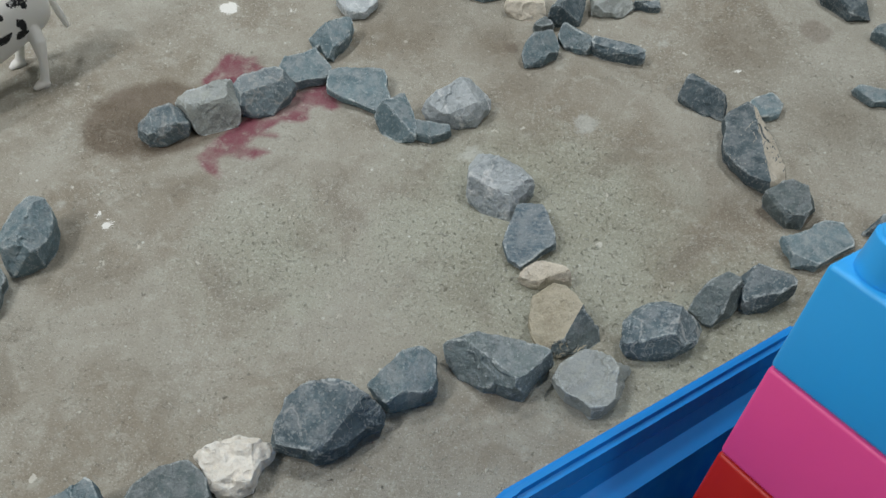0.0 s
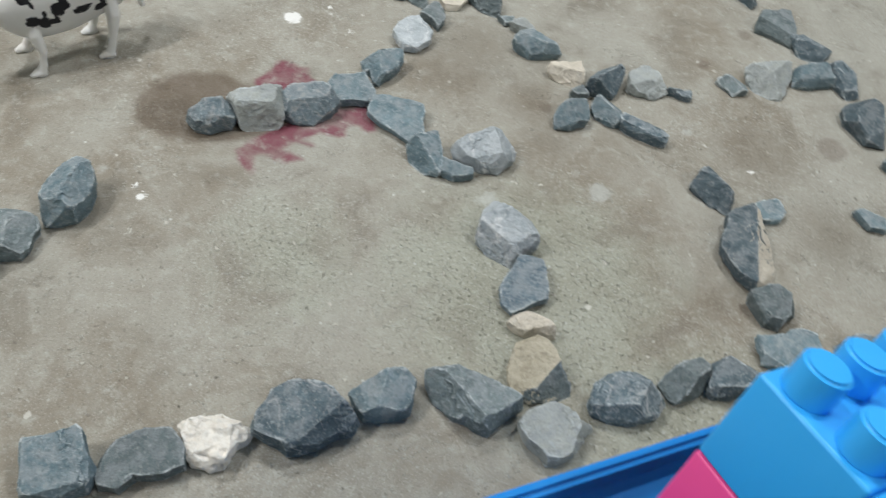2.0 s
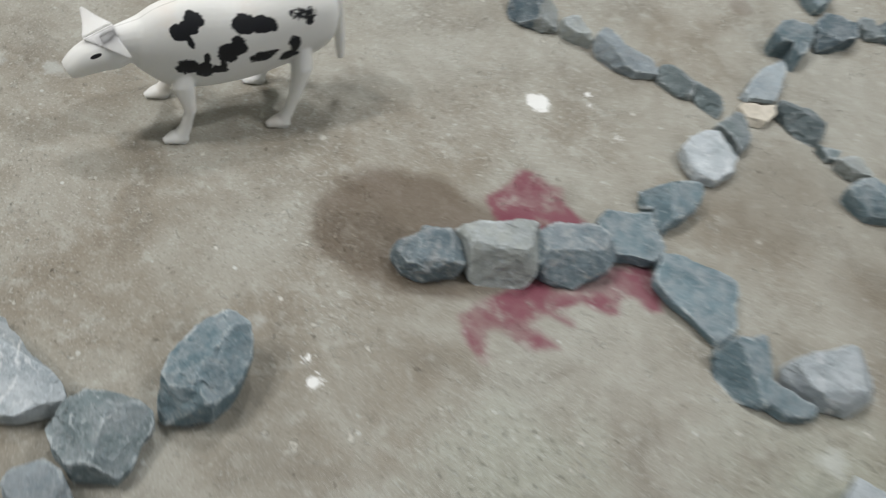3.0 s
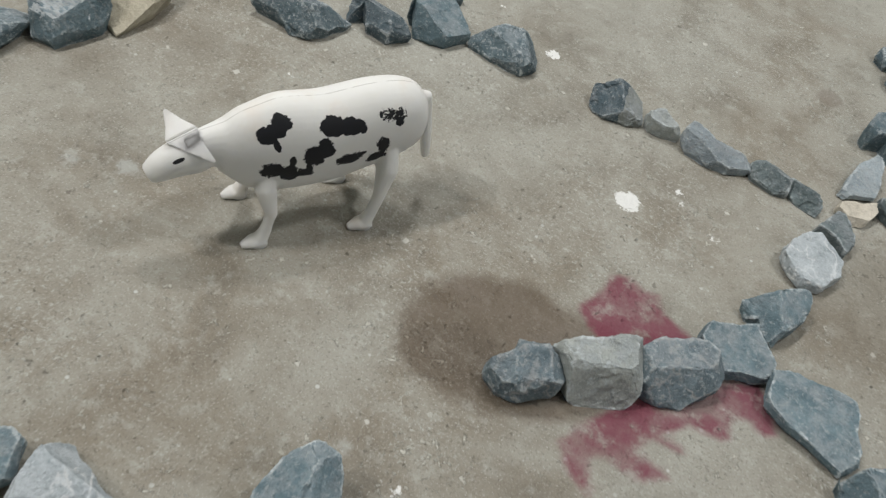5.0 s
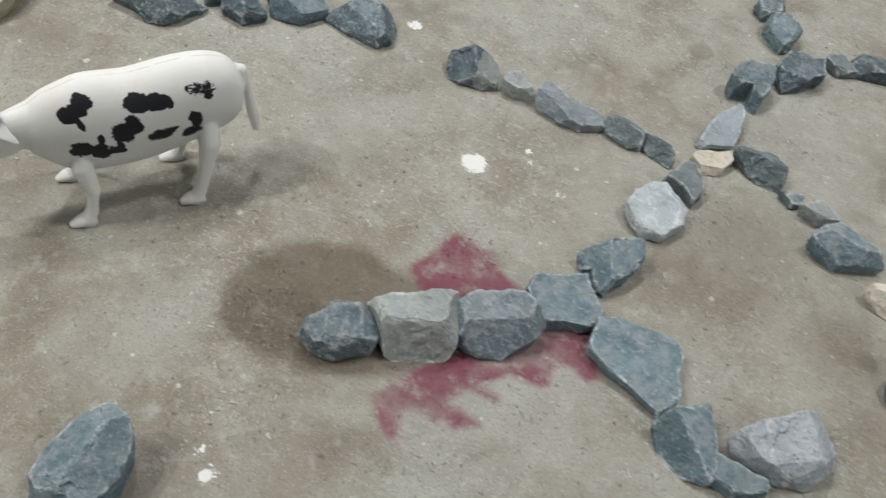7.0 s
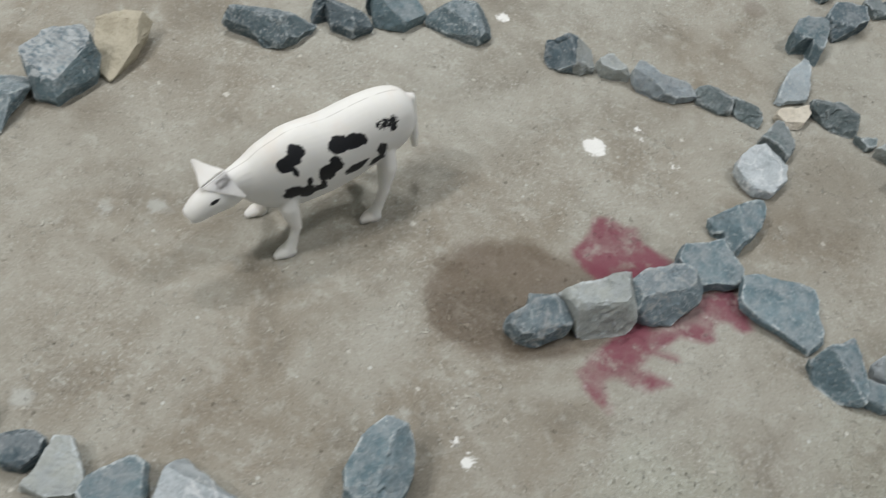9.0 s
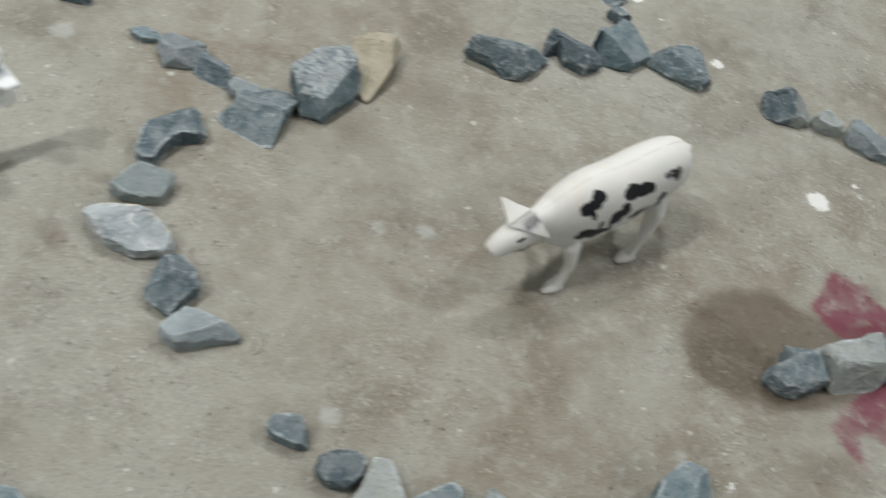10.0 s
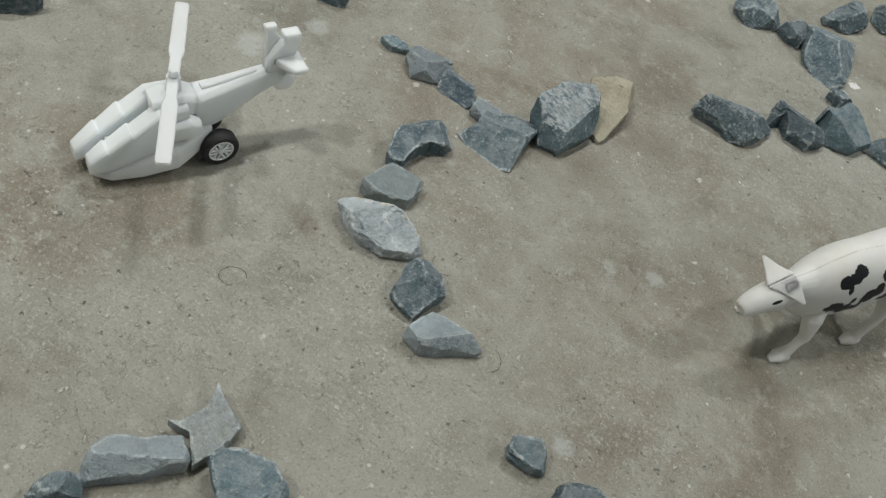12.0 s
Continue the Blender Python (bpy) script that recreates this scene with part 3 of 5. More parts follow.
# ---------- toy cow ----------
def cow_skin():
    mat, nt, bsdf = shader("painted_cow_plastic")
    co = node(nt, "ShaderNodeTexCoord").outputs["Object"]
    sep = node(nt, "ShaderNodeSeparateXYZ")
    nt.links.new(co, sep.inputs[0])
    warp = maths(nt, "MULTIPLY", maths(nt, "SUBTRACT", noise_tex(nt, co, 170, 4, 0.65), 0.5), 1.7)
    best = None
    # black patches on its near side: x, z, half sizes, tilt
    chips = maths(nt, "SUBTRACT", noise_tex(nt, co, 420, 4, 0.7, 0.8), 0.5)
    for x, z, rx, rz, tilt, chip in COW_PATCHES:
        c, s = math.cos(tilt), math.sin(tilt)
        u = maths(nt, "ADD", maths(nt, "MULTIPLY", maths(nt, "SUBTRACT", sep.outputs[0], x), c / rx), maths(nt, "MULTIPLY", maths(nt, "SUBTRACT", sep.outputs[2], z), s / rx))
        w = maths(nt, "ADD", maths(nt, "MULTIPLY", maths(nt, "SUBTRACT", sep.outputs[0], x), -s / rz), maths(nt, "MULTIPLY", maths(nt, "SUBTRACT", sep.outputs[2], z), c / rz))
        d = maths(nt, "SUBTRACT", 1.0, maths(nt, "ADD", maths(nt, "MULTIPLY", u, u), maths(nt, "MULTIPLY", w, w)))
        d = maths(nt, "ADD", d, maths(nt, "MULTIPLY", chips, chip))
        best = d if best is None else maths(nt, "MAXIMUM", best, d)
    black = steps(nt, maths(nt, "ADD", best, warp), 0.02, 0.10)
    black = maths(nt, "MULTIPLY", black, maths(nt, "GREATER_THAN", sep.outputs[1], -0.004))
    mottle = noise_tex(nt, co, 45, 4, 0.6)
    col = mixed(nt, mottle, (0.68, 0.68, 0.655, 1), (0.75, 0.755, 0.735, 1))
    col = mixed(nt, steps(nt, noise_tex(nt, co, 22, 4, 0.6), 0.50, 0.72, 0.0, 0.5), col, (0.66, 0.59, 0.52, 1))
    spine = maths(nt, "ABSOLUTE", maths(nt, "ADD", sep.outputs[1], 0.005))
    seam = maths(nt, "MULTIPLY", steps(nt, spine, 0.0006, 0.0002, 0.0, 0.45), steps(nt, noise_tex(nt, co, 90, 3, 0.6), 0.38, 0.56))
    seam = maths(nt, "MULTIPLY", seam, maths(nt, "GREATER_THAN", sep.outputs[2], 0.085))
    col = mixed(nt, seam, col, (0.26, 0.25, 0.23, 1))
    col = mixed(nt, black, col, (0.012, 0.013, 0.016, 1))
    nt.links.new(col, bsdf.inputs["Base Color"])
    bsdf.inputs["Roughness"].default_value = 0.62
    bsdf.inputs["Specular IOR Level"].default_value = 0.3
    bsdf.inputs["Subsurface Weight"].default_value = 0.8
    bsdf.inputs["Subsurface Radius"].default_value = (1.0, 1.0, 0.95)
    bsdf.inputs["Subsurface Scale"].default_value = 0.010
    relief(nt, bsdf, noise_tex(nt, co, 260, 3), 0.0003, 0.5)
    return mat


COW_PATCHES = [
    (0.0140, 0.1030, 0.0072, 0.0050, 0.1, 0.8), (0.0240, 0.0955, 0.0070, 0.0056, 0.2, 0.8), (0.0185, 0.0985, 0.0066, 0.0046, 0.1, 0.8), (0.0180, 0.0895, 0.0024, 0.0050, -0.3, 1.5),
    (-0.0200, 0.0968, 0.0094, 0.0064, 0.1, 0.4), (-0.0330, 0.0958, 0.0104, 0.0058, 0.1, 0.5), (-0.0410, 0.0930, 0.0030, 0.0030, 0.0, 1.0),
    (-0.0633, 0.0995, 0.0088, 0.0040, 0.1, 6.0), (-0.0680, 0.0945, 0.0034, 0.0036, 0.0, 3.0), (-0.0540, 0.1006, 0.0014, 0.0024, 0.0, 1.0),
    (-0.0066, 0.0777, 0.0070, 0.0092, -0.25, 1.5), (-0.0152, 0.0826, 0.0062, 0.0082, -0.3, 1.5), (-0.0044, 0.0684, 0.0026, 0.0052, -0.3, 2.5),
    (0.0205, 0.0690, 0.0085, 0.0075, 0.1, 1.8), (0.0085, 0.0650, 0.0085, 0.0075, 0.1, 1.8), (-0.0016, 0.0640, 0.0070, 0.0040, 0.2, 2.0), (0.0076, 0.0760, 0.0024, 0.0048, 0.0, 1.5),
    (-0.0326, 0.0708, 0.0108, 0.0050, -0.1, 2.4), (-0.0420, 0.0736, 0.0034, 0.0018, -0.2, 1.0),
    (-0.0572, 0.0765, 0.0048, 0.0090, -0.2, 2.2), (-0.0535, 0.0662, 0.0074, 0.0052, -0.1, 2.4),
    (0.0778, 0.0800, 0.0042, 0.0012, -0.45, 0.0),
]


def build_cow():
    bm = bmesh.new()
    # barrel of the body, neck and head
    flowing(bm, [(-0.099, -0.005, 0.0815), (-0.092, -0.005, 0.0812), (-0.079, -0.005, 0.0802), (-0.055, -0.005, 0.0780), (-0.020, -0.005, 0.0715), (0.015, -0.005, 0.0733),
              (0.036, -0.005, 0.0765), (0.050, -0.005, 0.078)],
         [0.006, (0.0165, 0.0225), (0.0215, 0.0312), (0.0238, 0.0355), (0.0248, 0.0380), (0.0228, 0.0392), (0.018, 0.0305), (0.013, 0.019)], 44)
    flowing(bm, [(0.028, -0.006, 0.078), (0.046, -0.005, 0.0795), (0.060, -0.004, 0.081), (0.072, -0.003, 0.080)], [(0.0185, 0.0262), (0.0138, 0.0200), (0.0096, 0.0142), (0.0082, 0.0100)], 20)
    flowing(bm, [(0.053, -0.004, 0.0795), (0.064, -0.004, 0.0756), (0.074, -0.0045, 0.0738), (0.0835, -0.005, 0.0697), (0.0912, -0.005, 0.0652), (0.0958, -0.0048, 0.0628)],
         [(0.0088, 0.0105), (0.0112, 0.0138), (0.0114, 0.0130), (0.0100, 0.0113), (0.0084, 0.0088), (0.0064, 0.0064)], 32)
    # legs with hooves
    for x, y, hip in ((0.031, 0.0195, 0.020), (0.031, -0.029, 0.020), (-0.048, 0.0235, -0.066), (-0.046, -0.0265, -0.064)):
        front = hip > 0
        tube(bm, [(hip - 0.002, y * 0.22 - 0.004, 0.068), (hip + (0.003 if front else 0.000), y * 0.72 - 0.001, 0.048), (x - (0.011 if front else 0.012), y * 0.95, 0.028), (x - 0.007, y, 0.012), (x - 0.004, y, 0.006), (x - 0.003, y, -0.001)],
             [(0.009, 0.012) if front else (0.009, 0.016), (0.0078, 0.0085) if front else (0.0082, 0.0115), (0.0045, 0.0055), (0.0042, 0.0050), 0.0055, 0.0066], 14)
        tube(bm, [(x - 0.008, y, 0.0036), (x + 0.002, y, 0.0034), (x + 0.0100, y, 0.0012)], [(0.0064, 0.0046), (0.0062, 0.0044), (0.0028, 0.0022)], 12)
    # tail hanging behind the rump
    tube(bm, [(-0.088, -0.004, 0.096), (-0.0985, -0.006, 0.093), (-0.1030, -0.006, 0.074), (-0.1058, -0.005, 0.052), (-0.1080, -0.003, 0.034)], [0.006, 0.0044, 0.0035, 0.0046, 0.0032], 10)
    skin = cow_skin()
    ob = new("toy_cow", mesh_of("toy_cow", bm, [skin], 180))
    m = ob.modifiers.new("blend", "REMESH")
    m.mode, m.voxel_size, m.use_smooth_shade = "VOXEL", 0.0009, True
    s = ob.modifiers.new("smooth", "SMOOTH")
    s.factor, s.iterations = 0.5, 8
    # the blended body, then the two flat ears that meet along a slot on the poll
    bm = bmesh.new()
    bm.from_mesh(bpy.data.meshes.new_from_object(ob.evaluated_get(bpy.context.evaluated_depsgraph_get())))
    front, back = Vector((0.0835, -0.0064, 0.0872)), Vector((0.0640, -0.0068, 0.0962))
    for tip, out in ((Vector((0.0785, -0.0280, 0.0946)), -1), (Vector((0.0575, 0.0125, 0.0815)), 1)):
        side = Vector((0, 0.0008 * out, -0.0002))
        a, b = front + side, back + side
        up = (b - a).cross(tip - a).normalized()
        up = up if up.z > 0 else -up
        bow = 0.0027 if out > 0 else -0.0011
        mid_a, mid_b = a.lerp(tip, 0.5) + up * bow, b.lerp(tip, 0.5) + up * bow
        ear = bmesh.new()
        loft(ear, [[p - up * 0.0042 for p in (a, b)] + [b, a], [p - up * 0.0022 for p in (mid_a, mid_b)] + [mid_b, mid_a],
                   [p - up * 0.0012 for p in (tip - (b - a) * 0.05, tip + (b - a) * 0.05)] + [tip + (b - a) * 0.05, tip - (b - a) * 0.05]])
        bmesh.ops.recalc_face_normals(ear, faces=ear.faces)
        bmesh.ops.bevel(ear, geom=ear.edges[:], offset=0.0005, segments=2, affect="EDGES", clamp_overlap=True)
        part_mesh = bpy.data.meshes.new("ear")
        ear.to_mesh(part_mesh)
        ear.free()
        bm.from_mesh(part_mesh)
    ob.modifiers.clear()
    ob.data = mesh_of("toy_cow", bm, [skin], 40)
    ob.matrix_world = pose(-0.440, 0.7375, 0.0, 0, 0, -125.9)
    tagged(ob, "white plastic toy cow with chipped black patches on concrete", "toy cow")


build_cow()


# ---------- toy helicopter ----------
def soften(bm, r=0.0011):
    """Round off the arrises of a moulded part."""
    bmesh.ops.recalc_face_normals(bm, faces=bm.faces)
    edges = [e for e in bm.edges if len(e.link_faces) == 2 and e.calc_face_angle(0) > 0.28]
    bmesh.ops.bevel(bm, geom=edges, offset=r, segments=3, affect="EDGES", profile=0.5, clamp_overlap=True)
    return bm


def build_helicopter():
    root = new("toy_helicopter")
    root.empty_display_size = 0.02
    root.matrix_world = pose(-0.9263, 0.5414, 0, 0, 0, 61.3)
    # its own axes: x to the tail, -y to the wheel that shows
    body = bmesh.new()
    loft(body, [ring_box(-0.064, -0.012, 0.012, 0.007, 0.014, 0.002), ring_box(-0.052, -0.0185, 0.0185, 0.002, 0.019, 0.004), ring_box(-0.030, -0.0225, 0.0225, 0.0, 0.027, 0.007),
                ring_box(-0.004, -0.0235, 0.0235, 0.002, 0.032, 0.007), ring_box(0.012, -0.017, 0.017, 0.008, 0.034, 0.005), ring_box(0.026, -0.012, 0.012, 0.018, 0.036, 0.004)])
    body = part("body", soften(body, 0.0014), MAT_WHITE, root, sharp=60)
    for side, name in ((-1, "canopy_panel"), (1, "canopy_panel")):
        bm = bmesh.new()
        def cut(x, wide, z0, z1):
            y0, y1 = sorted((side * 0.0032, side * wide))
            return ring_box(x, y0, y1, z0, z1, 0.0022)

        loft(bm, [cut(-0.0715 if side > 0 else -0.066, 0.0150, 0.010 if side > 0 else 0.012, 0.0225 if side > 0 else 0.0255), cut(-0.054, 0.0178, 0.013, 0.0375), cut(-0.0525, 0.0178, 0.013, 0.0362), cut(-0.036, 0.0192, 0.017, 0.0500),
                  cut(-0.0345, 0.0192, 0.017, 0.0482), cut(-0.016, 0.0185, 0.024, 0.0625), cut(0.006, 0.0165, 0.026, 0.0640)])
        part(name, soften(bm, 0.0009), MAT_WHITE, root, sharp=60)
    bm = bmesh.new()
    rounded_box(bm, -0.050, -0.0465, -0.006, 0.006, 0.026, 0.031, 0.0008)
    part("canopy_bridge", bm, MAT_WHITE, root)
    bm = bmesh.new()
    loft(bm, [ring_box(-0.018, -0.011, 0.011, 0.030, 0.066, 0.004), ring_box(0.004, -0.012, 0.012, 0.030, 0.070, 0.004), ring_box(0.020, -0.010, 0.010, 0.030, 0.062, 0.004), ring_box(0.030, -0.008, 0.008, 0.030, 0.052, 0.003)])
    part("engine_cover", soften(bm), MAT_WHITE, root, sharp=60)
    for s in (-1, 1):
        bm = bmesh.new()
        loft(bm, [ring_box(-0.010, s * 0.016 - 0.006, s * 0.016 + 0.006, 0.036, 0.052, 0.003), ring_box(0.006, s * 0.016 - 0.007, s * 0.016 + 0.007, 0.035, 0.054, 0.003), ring_box(0.015, s * 0.015 - 0.005, s * 0.015 + 0.005, 0.036, 0.048, 0.003)])
        part("engine_pod", soften(bm), MAT_WHITE, root, sharp=60)
    bm = bmesh.new()
    loft(bm, [ring_box(0.012, -0.011, 0.011, 0.024, 0.064, 0.004), ring_box(0.034, -0.009, 0.009, 0.031, 0.067, 0.004), ring_box(0.066, -0.006, 0.006, 0.050, 0.073, 0.003), ring_box(0.084, -0.005, 0.005, 0.058, 0.075, 0.003)])
    boom = part("tail_boom", soften(bm), MAT_WHITE, root, sharp=60)
    bm = bmesh.new()
    loft(bm, [ring_box(0.020, -0.0030, 0.0030, 0.060, 0.0672, 0.001), ring_box(0.062, -0.0022, 0.0022, 0.068, 0.0738, 0.0008)])
    part("spine_ridge", bm, MAT_WHITE, boom)
    bm = bmesh.new()
    disc(bm, 0.0092, 0.0092, 0.006, pose(0.086, 0, 0.057, 90, 0, 0), 24)
    part("tail_wheel_guard", bm, MAT_WHITE, root, sharp=40)
    # forked tail fin and tailplane
    for x0, x1, y, top, wide in ((0.0675, 0.0775, 0.0045, 0.110, 0.0030), (0.0780, 0.0920, -0.0045, 0.109, 0.0046)):
        bm = bmesh.new()
        loft(bm, [[(0.068, -wide, 0.066), (0.092, -wide, 0.064), (0.092, wide, 0.064), (0.068, wide, 0.066)],
                  [(0.069, y * 0.3 - wide, 0.084), (0.091, y * 0.3 - wide, 0.084), (0.091, y * 0.3 + wide, 0.084), (0.069, y * 0.3 + wide, 0.084)],
                  [(x0 + 0.002, y - wide, top - 0.008), (x1, y - wide, top - 0.008), (x1, y + wide, top - 0.008), (x0 + 0.002, y + wide, top - 0.008)],
                  [(x0, y - wide, top), (x1, y - wide, top), (x1, y + wide, top), (x0, y + wide, top)]])
        part("tail_fin", soften(bm, 0.0018), MAT_WHITE, root, sharp=60)
    bm = bmesh.new()
    loft(bm, [[(0.068, 0.004, 0.077), (0.094, 0.004, 0.079), (0.094, 0.004, 0.087), (0.068, 0.004, 0.086)],
              [(0.084, -0.022, 0.080), (0.095, -0.022, 0.080), (0.095, -0.022, 0.085), (0.084, -0.022, 0.085)]])
    part("tailplane", soften(bm, 0.0018), MAT_WHITE, root, sharp=60)
    # rotor
    hub = bmesh.new()
    disc(hub, 0.0058, 0.0050, 0.014, pose(0, 0, 0.074), 20)
    disc(hub, 0.0034, 0.0026, 0.006, pose(0, 0, 0.084), 16)
    hub = part("rotor_hub", hub, MAT_WHITE, root, sharp=40)
    for turn, tilt in ((-114.5, 1), (65.5, -1)):
        bm = bmesh.new()
        m = pose(0, 0, 0.0795, 0, 0, turn)
        loft(bm, [[m @ Vector(p) for p in ring_box(x, -w, w, -0.0014, 0.0014, 0.0006)] for x, w in ((0.003, 0.0040), (0.020, 0.0040), (0.027, 0.0056), (0.078, 0.0054), (0.0805, 0.0044))])
        part("rotor_blade", bm, MAT_WHITE, root, sharp=28)
    # wheels
    for s in (-1, 1):
        m = pose(0.0295, s * 0.0165, 0.0150, 90, 0, 0)
        bm = bmesh.new()
        prof = [(0.0095, -0.0055), (0.0137, -0.0060), (0.0150, -0.0040), (0.0150, 0.0040), (0.0137, 0.0060), (0.0095, 0.0055)]
        rings = [[m @ Vector((r * math.cos(a), r * math.sin(a), z)) for r, z in prof] for a in [2 * math.pi * k / 36 for k in range(36)]]
        vs = [[bm.verts.new(p) for p in ring] for ring in rings]
        for k in range(36):
            for j in range(6):
                bm.faces.new((vs[k][j], vs[(k + 1) % 36][j], vs[(k + 1) % 36][(j + 1) % 6], vs[k][(j + 1) % 6]))
        wheel = part("wheel", bm, MAT_TYRE, root, "black rubber wheel", 30)
        bm = bmesh.new()
        disc(bm, 0.0098, 0.0098, 0.006, m, 30)
        part("wheel_core", bm, MAT_TYRE, wheel)
        bm = bmesh.new()
        out = m @ pose(0, 0, -s * 0.0042)
        disc(bm, 0.0024, 0.0024, 0.004, out, 16)
        for k in range(6):
            rounded_box(bm, 0.0015, 0.0092, -0.0026, -0.0008, -0.0014, 0.0014, 0.0004, out @ pose(0, 0, 0, 0, 0, 60 * k), 1)
            rounded_box(bm, 0.0015, 0.0092, 0.0008, 0.0026, -0.0014, 0.0014, 0.0004, out @ pose(0, 0, 0, 0, 0, 60 * k), 1)
        for k in range(30):
            rounded_box(bm, 0.0086, 0.0100, -0.0012, 0.0012, -0.0018, 0.0018, 0.0003, out @ pose(0, 0, 0, 0, 0, 12 * k), 1)
        part("rim", bm, MAT_RIM, wheel, "spoked silver rim", 30)
    bm = bmesh.new()
    disc(bm, 0.0025, 0.0025, 0.036, pose(0.0295, 0, 0.0150, 90, 0, 0), 12)
    part("axle", bm, MAT_TYRE, root)
    tagged(root, "white plastic toy attack helicopter with black wheels on concrete", "toy helicopter")


build_helicopter()


# ---------- blue tub with stones and a tower of toy bricks ----------
def build_tub():
    up = Vector((0.12, 0.29, 0.95)).normalized()
    e1 = Vector((0.71, -0.70, 0.12))
    e1 = (e1 - up * e1.dot(up)).normalized()
    e2 = up.cross(e1)
    at = Vector((0.153, 0.268, 0.298))

    def place(a, b, c):
        return at + e2 * a + e1 * b + up * c

    # rim outline in its own plane: along e2 and e1, clockwise from the far front bend
    rim = [(0.002, 0.0), (0.235, 0.0), (0.262, 0.022), (0.262, 0.150), (0.235, 0.172), (0.0, 0.172), (-0.050, 0.160), (-0.084, 0.146), (-0.106, 0.122), (-0.106, 0.060), (-0.096, 0.044), (-0.074, 0.030), (-0.040, 0.0135), (-0.010, 0.0025)]
    cx, cy = 0.085, 0.086

    def ring(d, c, floor_z=None):
        """The outline drawn in by d metres, at height c over the rim's plane."""
        pts = []
        for a, b in rim:
            p = place(cx + (a - cx) * (1 - d / 0.180), cy + (b - cy) * (1 - d / 0.086), c)
            if floor_z is not None:
                p.z = floor_z
            pts.append(p)
        return pts

    bm = bmesh.new()
    rows = [ring(0.030, -0.05, 0.0), ring(0.0085, -0.012), ring(0.0105, -0.013), ring(0.0135, -0.0235), ring(0.0240, -0.0275), ring(0.0270, -0.064), ring(0.033, -0.105)]
    loft(bm, rows)
    ob = new("storage_tub")
    ob.empty_display_size = 0.05
    part("tub_wall", bm, MAT_BLUE, ob, sharp=28)
    bm = bmesh.new()
    rings = loft(bm, [ring(0.0080, -0.014), ring(0.0005, -0.016), ring(0.0, 0.0), ring(0.0085, 0.0), ring(0.0105, -0.0125)], False)
    for k in range(len(rim)):
        j = (k + 1) % len(rim)
        bm.faces.new((rings[-1][k], rings[-1][j], rings[0][j], rings[0][k]))
    bmesh.ops.bevel(bm, geom=[e for e in bm.edges if abs((e.verts[0].co - at).dot(up)) < 0.001 and abs((e.verts[1].co - at).dot(up)) < 0.001], offset=0.003, segments=2, affect="EDGES")
    part("rim", bm, MAT_BLUE, ob, "broad bright blue rim", 28)
    tagged(ob, "blue plastic tub with a broad rim, filled with stones", "tub")

    basis = Matrix((e2, e1, up)).transposed().to_4x4()
    tower = Matrix.Translation(Vector((0.249, 0.301, 0.297))) @ basis
    # the tower's near corner edge is its origin; rows of bricks from below
    W, H, G = 0.066, 0.0565, 0.0006

    def toy_brick(a0, a1, b0, b1, c, mat, label, studs):
        root = new("toy_brick")
        root.empty_display_size = 0.02
        root.matrix_world = tower @ pose(a0, b0, c)
        la, lb = a1 - a0, b1 - b0
        bm = bmesh.new()
        rounded_box(bm, G, la - G, G, lb - G, 0, H - G, 0.0022, None, 3)
        part("brick_body", bm, mat, root, sharp=40)
        if studs:
            na, nb = max(1, round(la / 0.033)), max(1, round(lb / 0.033))
            for i in range(na):
                for j in range(nb):
                    bm = bmesh.new()
                    m = pose(la * (i + 0.5) / na, lb * (j + 0.5) / nb, H + 0.0088)
                    disc(bm, 0.0125, 0.0118, 0.018, m, 28)
                    top = [e for e in bm.edges if all(v.co.z > H + 0.017 for v in e.verts)]
                    bmesh.ops.bevel(bm, geom=top, offset=0.0018, segments=3, affect="EDGES")
                    part("stud", bm, mat, root, sharp=40)
        tagged(root, label, "toy brick", "stacked toy bricks")

    toy_brick(0, 2 * W, 0, W, -H, MAT_RED, "long red plastic building brick under a pink one", False)
    toy_brick(0, 2 * W, 0, 2 * W, 0, MAT_PINK, "wide pink plastic building brick in the stack", True)
    toy_brick(0, 2 * W, 0, W, H, MAT_BRICK_BLUE, "blue plastic building brick with studs on top", True)
    toy_brick(0, 2 * W, W, 2 * W, H, MAT_BRICK_BLUE, "blue plastic building brick with studs on top", True)

    rng = random.Random(5)
    for k in range(20):
        a, b = -0.055 + 0.032 * (k % 5) + rng.uniform(-0.006, 0.006), 0.032 + 0.034 * (k // 5) + rng.uniform(-0.006, 0.006)
        p = place(a + 0.02, b, -0.090)
        n = 7
        outline = [((2.2 + rng.uniform(-0.4, 1.0)) * math.cos(2 * math.pi * i / n + 0.3), (1.9 + rng.uniform(-0.4, 0.8)) * math.sin(2 * math.pi * i / n + 0.3)) for i in range(n)]
        stone(p.x, p.y, rng.uniform(3.4, 4.6), "bgld"[k % 4], 0.3, outline, base=p.z, group="stones in the blue tub")


build_tub()

# ---------- loose hair strands on the floor ----
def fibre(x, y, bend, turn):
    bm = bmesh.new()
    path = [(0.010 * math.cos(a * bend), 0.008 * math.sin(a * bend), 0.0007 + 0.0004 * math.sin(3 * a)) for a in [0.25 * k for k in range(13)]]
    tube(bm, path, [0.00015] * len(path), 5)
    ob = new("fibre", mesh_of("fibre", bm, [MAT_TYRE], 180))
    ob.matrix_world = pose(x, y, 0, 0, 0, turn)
    tagged(ob, "thin curled dark hair strand lying on the concrete", "fibre", "loose fibres on the floor")


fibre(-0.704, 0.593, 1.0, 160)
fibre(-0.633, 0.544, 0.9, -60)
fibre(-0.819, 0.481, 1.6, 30)

